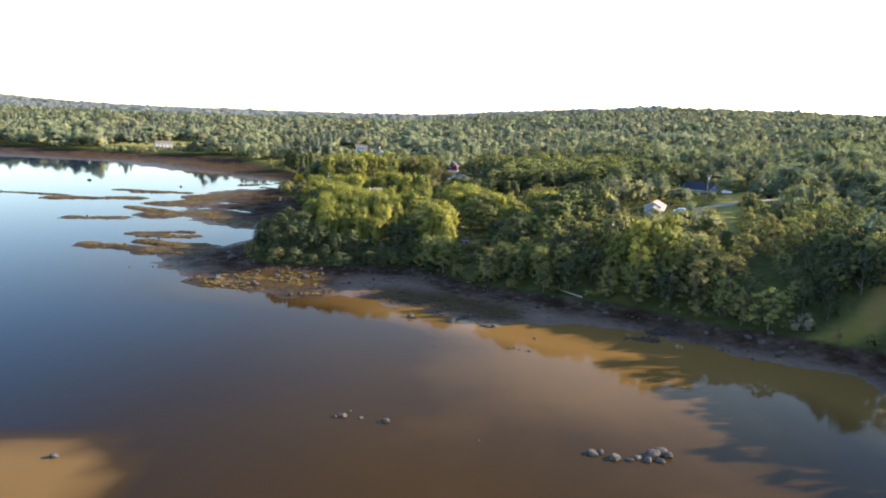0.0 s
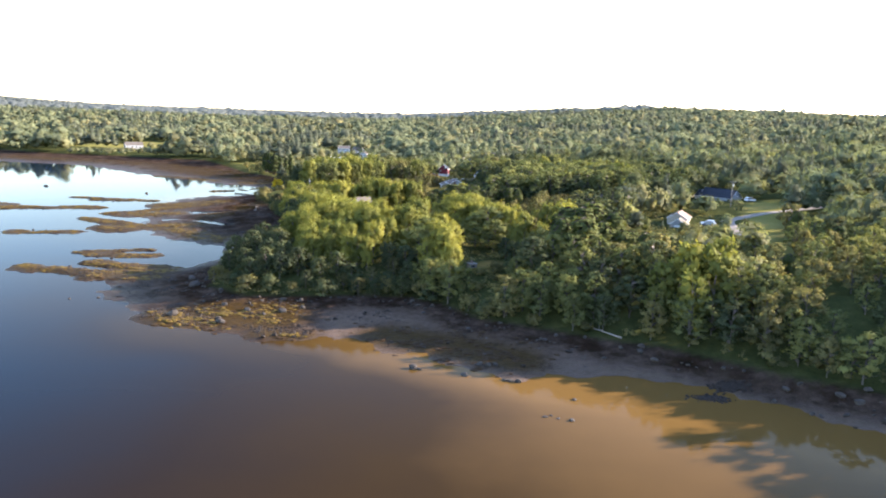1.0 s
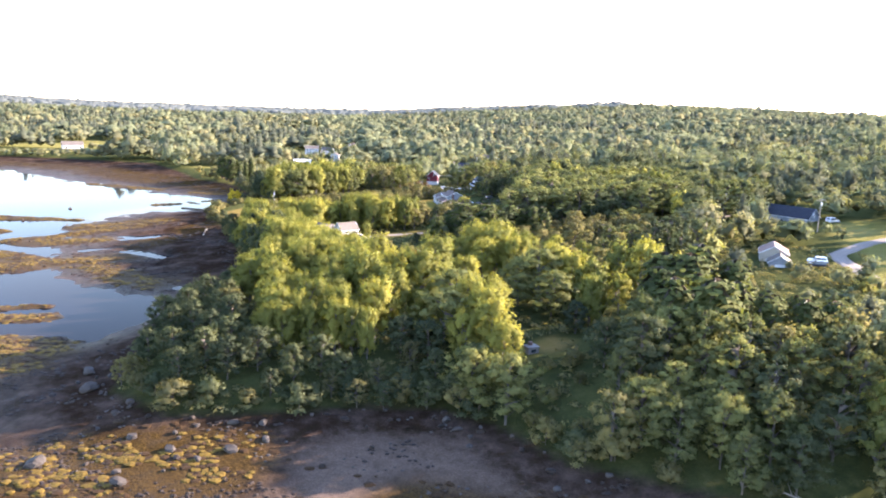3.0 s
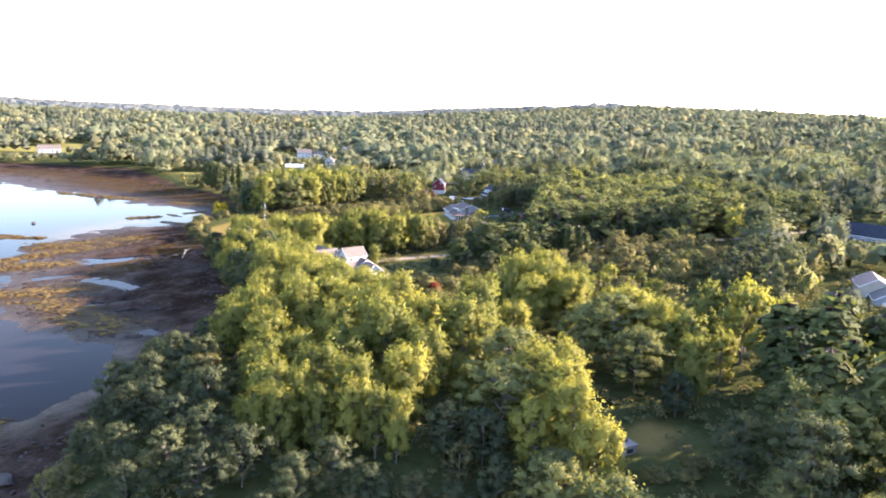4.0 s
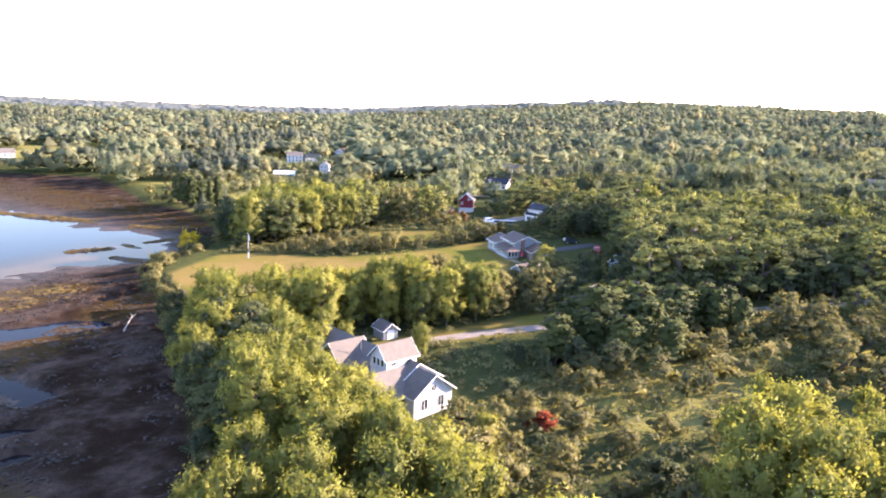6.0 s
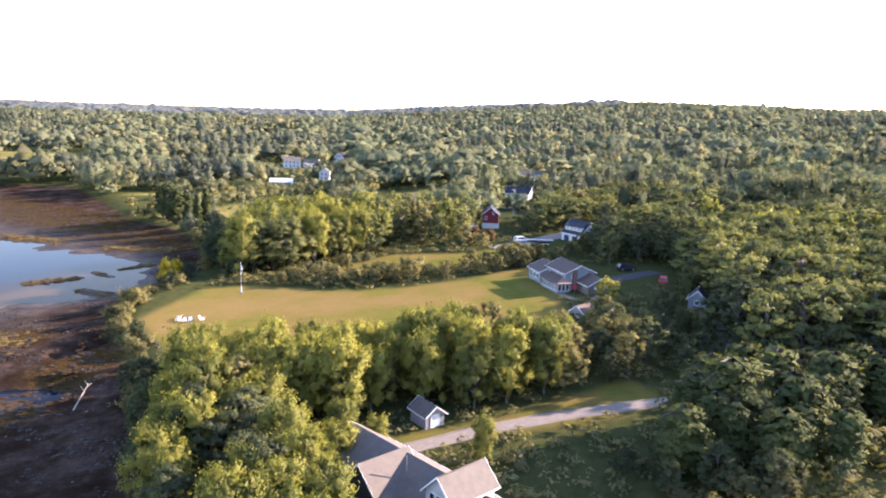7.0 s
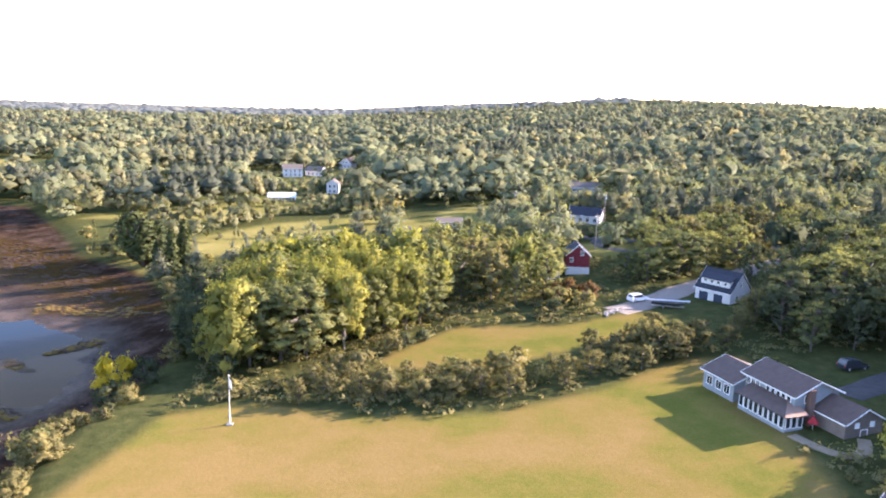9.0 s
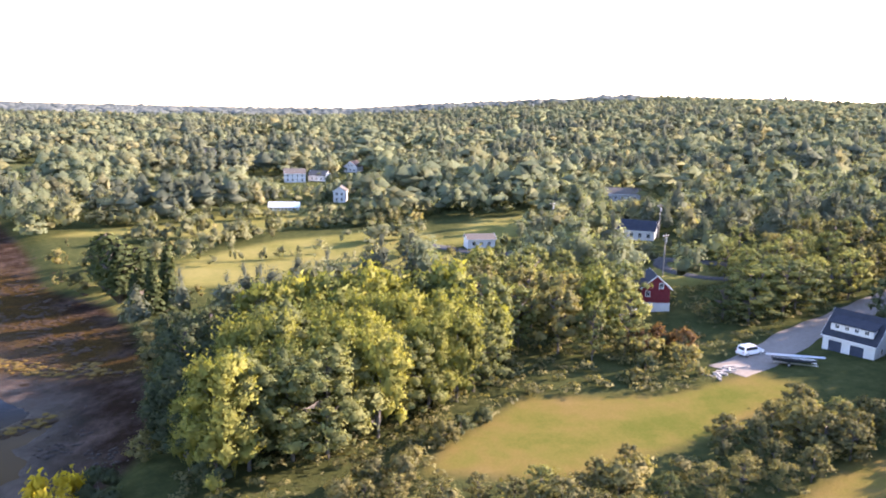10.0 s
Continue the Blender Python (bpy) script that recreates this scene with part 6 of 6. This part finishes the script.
# leafy skirt down to the beach
for _k in range(7, 33):
    _a, _b = BANK[_k], BANK[_k + 1]
    _len = math.dist(_a, _b)
    for _i in range(int(_len / 4.2)):
        _u, _d = (_i + rng.uniform(0.1, 0.9)) * 4.2 / _len, rng.uniform(0.5, 3.5)
        _x, _y = _a[0] + (_b[0] - _a[0]) * _u - (_b[1] - _a[1]) / _len * -_d, _a[1] + (_b[1] - _a[1]) * _u + (_b[0] - _a[0]) / _len * -_d
        if free(np.array([(_x, _y)]))[0]:
            plant((SHRUBS + GREENS * 2)[rng.integers(8)], _x, _y, rng.uniform(2.2, 5.0), "shrubs along the bank", rng.uniform(0, 6.28), rng.uniform(0.9, 1.4))
stand("trees on the point", OLIVES, 1.2, (36, 199.6, 6.4), (40.8, 200.6, 5.2), (33.6, 202, 7.5), (37.5, 196, 5.5))
stand("bushes by the garden", SHRUBS, 1.2, (9, 398.5, 2.2), (12.5, 396.5, 2.6), (7, 395.5, 2.4), (15, 398.5, 3), (5.6, 399.5, 1.4), (16.5, 403, 2.4), (2.2, 389.6, 2.6), (4.2, 388.4, 2.9), (6.8, 388.6, 3.3), (1.2, 391.5, 2.0))
# single trees that stand out
# widened poplar for a round tree; its yellow leaves carry the sunlight
plant(POPLARS[2], 12.4, 401.5, 6.0, "garden trees", 0.5, 1.9)
stand("garden trees", BROADS, 1.6, (18, 492, 8.6), (22, 497, 11.2), (28, 497.5, 12), (32, 500, 11), (25, 502, 12), (15, 496, 7.6))
stand("hedge behind the lawn", OLIVES, 1.25, (31, 464, 6), (34.5, 468, 6.6), (28, 461, 6), (24, 458, 5.6))
stand("trees on the point", DEEPS + OLIVES, 1.15, (-16, 214.5, 5), (-13, 217, 6), (-9.5, 214.5, 5.2), (-8, 219.5, 6.8), (-5.5, 215.5, 6), (-13.5, 226, 8), (-9, 225, 7.6), (-20, 215, 5), (5, 219.5, 6), (17.5, 234, 6.5), (9.5, 219, 4.5), (13.5, 218.5, 5))
stand("young trees before the house", OLIVES, 1.3, (-27, 290, 6.4), (-24, 291, 6), (-28, 294, 5), (-25, 296, 4.6), (-27.5, 299, 3.6), (-23.5, 300, 3.6), (-25.5, 303, 2.8), (-22, 296, 5), (-26, 286, 8), (-23, 287, 7.5))
plant(GOLD_BUSH[0], -86.0, 441.0, 7.4, "garden trees", 0.3, 0.8)
plant(RED_BUSH[0], -9.8, 306.0, 3.0, "thicket", 0.0, 1.3)
plant(POPLARS[1], -23.5, 336.0, 6.5, "garden trees", 0.8, 1.2)
plant(PINES[0], 6.0, 336.0, 12.0, "garden trees", 0.8, 1.3)
plant(PINES[1], -2.0, 330.0, 9.0, "garden trees", 1.8, 1.3)
plant(PINES[2], 12.0, 330.0, 8.0, "garden trees", 2.8, 1.2)
plant(BROADS[0], 4.0, 342.0, 7.0, "garden trees", 2.8, 1.0)
for _x, _y, _t in ((-107, 533, 14), (-111, 539, 15), (-104, 536, 12), (-115, 546, 13), (-109, 545, 11)):
    plant(PINES[int(_t) % 3], _x, _y, _t, "trees on the shore", _x)
for _x, _y, _t in ((50, 183, 15), (56, 187, 16), (60, 194, 14), (52, 192, 15), (63, 184, 14), (46, 190, 13)):
    plant((POPLARS + BROADS)[int(_t + _x) % 8], _x, _y, _t, "tall trees by the bank", _x, 1.15)
for _x, _y, _t in ((50, 288, 12.5), (56, 294, 13), (46, 282, 10), (60, 286, 13), (54, 280, 11), (66, 294, 12), (62, 302, 13)):
    plant(DEEPS[int(_t + _x) % 3], _x, _y, _t, "east wood", _x)
for _x, _y, _t in ((20, 452, 5.5), (25, 456, 6.5), (30, 459, 7), (34, 464, 7.5), (17, 449, 5), (38, 462, 8)):
    plant(OLIVES[int(_x) % 2], _x, _y, _t, "hedge behind the lawn", _x, 1.1)
for _x, _y, _t in ((36, 470, 9), (41, 476, 11), (38.5, 483, 11), (35, 465, 6.5), (45, 470, 10), (48, 480, 12)):
    plant(DEEPS[int(_t + _x) % 3], _x, _y, _t, "east wood", _x)
plant(SILVER_BUSH[0], 80.0, 159.0, 5.0, "garden trees", 0.4, 0.9)
plant(RUSTY[0], 31.5, 466.5, 4.6, "garden trees", 0.4, 1.2)
plant(SHRUBS[0], -58.5, 436.5, 3.2, "garden trees", 1.1)
for _x, _y, _t in ((-97, 522, 13), (-94.5, 525, 15), (-100.5, 521, 10)):
    plant(SPRUCES[int(_t) % 2], _x, _y, _t, "spruces on the shore", _x)
for _x, _y, _t in ((7.5, 388, 6), (9, 390.5, 5.5), (5, 386.5, 3.2), (-4, 378, 5), (2, 379, 4.5), (8, 384, 4.5), (12, 378, 6), (0, 386, 2.4), (9, 392, 4.5)):
    plant(OLIVES[0] if _t > 5 else SHRUBS[1], _x, _y, _t, "bushes by the garden", _x)


# ---- woods further off, past counting ----
def far_wood(name, places, low, high, lumps, cards, leaf, label, wide=0.33, cored=True, coarse=False, pointed=False):
    """Many crowns in one mesh, each of a few lumps set about with leaf sprays; pointed: lumps that dwindle upwards."""
    top = room_up(places)
    places, top = places[top > 1.0], top[top > 1.0]
    k = len(places)
    rg = np.random.default_rng(k)
    tall = np.minimum((low + (high - low) * rg.uniform(0.1, 0.9, k)) * (1 + 0.4 * wavy(places, 21, 17) + 0.24 * wavy(places, 70, 23)), top)
    z0 = height(places)
    r = tall * wide * rg.uniform(0.6, 1.25, k)
    off = sphere_points(k * lumps, rg).reshape(k, lumps, 3) * (0.8 if lumps > 1 else 0.0)
    off[..., 2] = np.linspace(0.12, 0.66, lumps) * rg.uniform(0.75, 1.1, (k, lumps)) if lumps > 1 else 0.3
    off[..., :2] *= (0.4 * (1 - off[..., 2:]) if pointed else 1.15 - off[..., 2:]) * rg.uniform(0.5, 1.3, (k, lumps, 1))
    c = np.stack([places[:, :1] + off[..., 0] * r[:, None], places[:, 1:] + off[..., 1] * r[:, None], (z0 + tall * 0.22)[:, None] + off[..., 2] * tall[:, None]], 2).reshape(-1, 3)
    size = np.repeat(r, lumps) * (0.4 if lumps > 1 else 1.0) * rg.uniform(0.55, 1.35, k * lumps)
    up = np.repeat(tall, lumps) * (0.21 if lumps > 1 else 0.42) * rg.uniform(0.6, 1.3, k * lumps)
    if pointed and lumps > 1:
        size, up = np.repeat(r, lumps) * (1.05 - 1.15 * off[..., 2].ravel()), np.repeat(tall, lumps) * 0.17
    ext = np.stack([size, size, up], 1)
    core = blobs(c, ext * (0.8 if coarse else 0.6 if cards else 1.0), rg, 0.25, coarse)
    own = rg.uniform(0, 1, k)
    hub = np.repeat(np.stack([places[:, 0], places[:, 1], z0 + tall * 0.45], 1), lumps, 0)
    out = (c - hub) / np.repeat(np.stack([r, r, tall * 0.5], 1), lumps, 0)
    per = len(CHIP_V if coarse else BLOB_V)
    pieces, tint, shade = [], [], []
    if cored:
        pieces, tint = [core], [np.repeat(own, lumps * per)]
        shade = [(core[0] - np.repeat(c, per, 0)) / np.repeat(ext, per, 0) * 0.4 + np.repeat(out, per, 0) * 1.2 + (0, 0, 0.15)]
    if cards:
        d = sphere_points(k * lumps * cards, rg)
        d[:, 2] = np.abs(d[:, 2]) * 0.8 + d[:, 2] * 0.2
        pos = np.repeat(c, cards, 0) + d * np.repeat(ext, cards, 0) * rg.uniform(0.8, 1.35, (len(d), 1))
        away = np.repeat(out, cards, 0)
        pieces.append(leaf_cards(pos, d * 0.7 + away * 1.2 + (0, 0, 0.3), np.minimum(np.repeat(size, cards) * 2.2 / math.sqrt(cards), 0.7 if lumps > 2 else 9 if cored else 0.42), rg, 1.5))
        tint.append(np.repeat(own, lumps * cards * 3))
        shade.append(np.repeat(d * 0.3 + away * 1.3 + (0, 0, 0.2) + rg.normal(0, 0.12, d.shape), 3, 0))
    ob = new(name, mesh_of(name, *join(pieces), leaf, normals=np.vstack(shade)))
    paint(ob.data, "tint", np.concatenate(tint))
    return tagged(ob, label, "woodland", kind="stuff")


def places_in(x0, x1, y0, y1, gap):
    p = rng.uniform((x0, y0), (x1, y1), (int((x1 - x0) * (y1 - y0) / gap ** 2 * 1.1), 2))
    p = p[np.abs(p[:, 0]) < 30 + 0.65 * p[:, 1]]
    p = p[free(p)]
    return p[~np.array([inside(p, q) for q in WOODS]).any(0)]


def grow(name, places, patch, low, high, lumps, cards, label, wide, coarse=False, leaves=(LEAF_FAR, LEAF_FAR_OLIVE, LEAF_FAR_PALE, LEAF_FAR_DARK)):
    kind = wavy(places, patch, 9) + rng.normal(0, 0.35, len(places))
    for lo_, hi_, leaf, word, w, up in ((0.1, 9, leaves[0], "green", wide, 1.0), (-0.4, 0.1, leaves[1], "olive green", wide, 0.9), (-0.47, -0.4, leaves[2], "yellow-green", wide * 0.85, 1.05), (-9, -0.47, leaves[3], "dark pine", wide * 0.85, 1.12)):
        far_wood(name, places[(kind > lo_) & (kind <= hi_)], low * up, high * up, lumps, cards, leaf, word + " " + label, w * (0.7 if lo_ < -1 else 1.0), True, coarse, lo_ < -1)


# meadow land on the shore side bears only bushes here and there; round the gravel yard the view is open
_mid = np.vstack([places_in(-420, 420, 432, 560, 6.6), places_in(60, 420, 110, 432, 7.4)])
_mid = _mid[~inside(_mid, [(-110, 425), (20, 425), (46, 470), (46, 500), (14, 520), (-2, 500), (-40, 510), (-110, 505)])]
_back = places_in(-420, 420, 560, 640, 7.2)
_both = np.vstack([_mid, _back])
_open = [inside(p, [(-150, 524), (-112, 516), (-20, 536), (10, 640), (-44, 690), (-150, 690)]) for p in (_mid, _back, _both)]
_bushes = _both[_open[2] & (rng.uniform(0, 1, len(_both)) < 0.3)]
# this stretch gets the darkened leaves: its shade is painted, not only cast
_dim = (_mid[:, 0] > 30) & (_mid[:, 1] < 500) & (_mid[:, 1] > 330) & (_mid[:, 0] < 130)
far_wood("wood", _mid[_dim & ~_open[0]], 8, 14, 7, 60, LEAF_DEEP_SHADE, "deep green woodland, shade put into its leaf colour", 0.44)
grow("wood", _mid[~_open[0] & ~_dim], 45, 6.5, 13.5, 7, 60, "woodland in low sun", 0.5, False, (LEAF_FAR, LEAF_FAR_OLIVE, LEAF_BROAD, LEAF_FAR_DARK))
grow("wood", _back[~_open[1]], 45, 6.5, 13.5, 6, 36, "woodland in low sun", 0.5, False)
_rows = []
for _a, _b, _n in (((-100, 588), (-84, 622), 12), ((-84, 628), (-38, 640), 22), ((-118, 644), (-70, 668), 20), ((-128, 600), (-104, 612), 10), ((-60, 596), (-34, 606), 8), ((-110, 566), (-102, 590), 8), ((-96, 572), (-60, 584), 9), ((-146, 634), (-118, 640), 10), ((-100, 660), (-66, 690), 14), ((-60, 560), (-36, 580), 8)):
    _n = int(_n * 1.7)
    _u = rng.uniform(0, 1, (_n, 1))
    _rows.append(np.array(_a) + (np.array(_b) - np.array(_a)) * _u + rng.normal(0, 2.0, (_n, 2)))
far_wood("scrub", np.vstack(_rows), 2.5, 7.5, 6, 30, LEAF_FAR_OLIVE, "rows of bushes between the meadow strips", 0.5)
far_wood("scrub", _bushes, 1.6, 6.0, 4, 26, LEAF_SHRUB, "olive bushes dotted over the meadow", 0.5)
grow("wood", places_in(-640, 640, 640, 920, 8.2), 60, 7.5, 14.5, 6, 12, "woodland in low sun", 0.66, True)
grow("distant_wood", places_in(-1300, 1300, 920, 1900, 11.6), 90, 8, 15, 5, 5, "woodland in the distance, haze in its leaf colour", 0.78, True)
# the bluest leaf colour, for haze on the ridges
far_wood("horizon_wood", places_in(-3100, 3100, 1850, 4750, 25), 9, 15, 1, 0, LEAF_RIDGE, "wooded ridges along the horizon, haze in their leaf colour", 1.4, True, True)
far_wood("thicket_scrub", np.array(SPARE), 2.2, 4.6, 6, 34, LEAF_SHRUB, "olive green wild scrub with dense twigs", 0.55)
# low growth under and between the trees
_p = rng.uniform((-75, 205), (100, 520), (9000, 2))
_p = _p[free(_p, 0.5)]
far_wood("undergrowth", _p, 0.5, 1.6, 1, 24, LEAF_SHRUB, "low green undergrowth beneath the trees", 0.9, False)
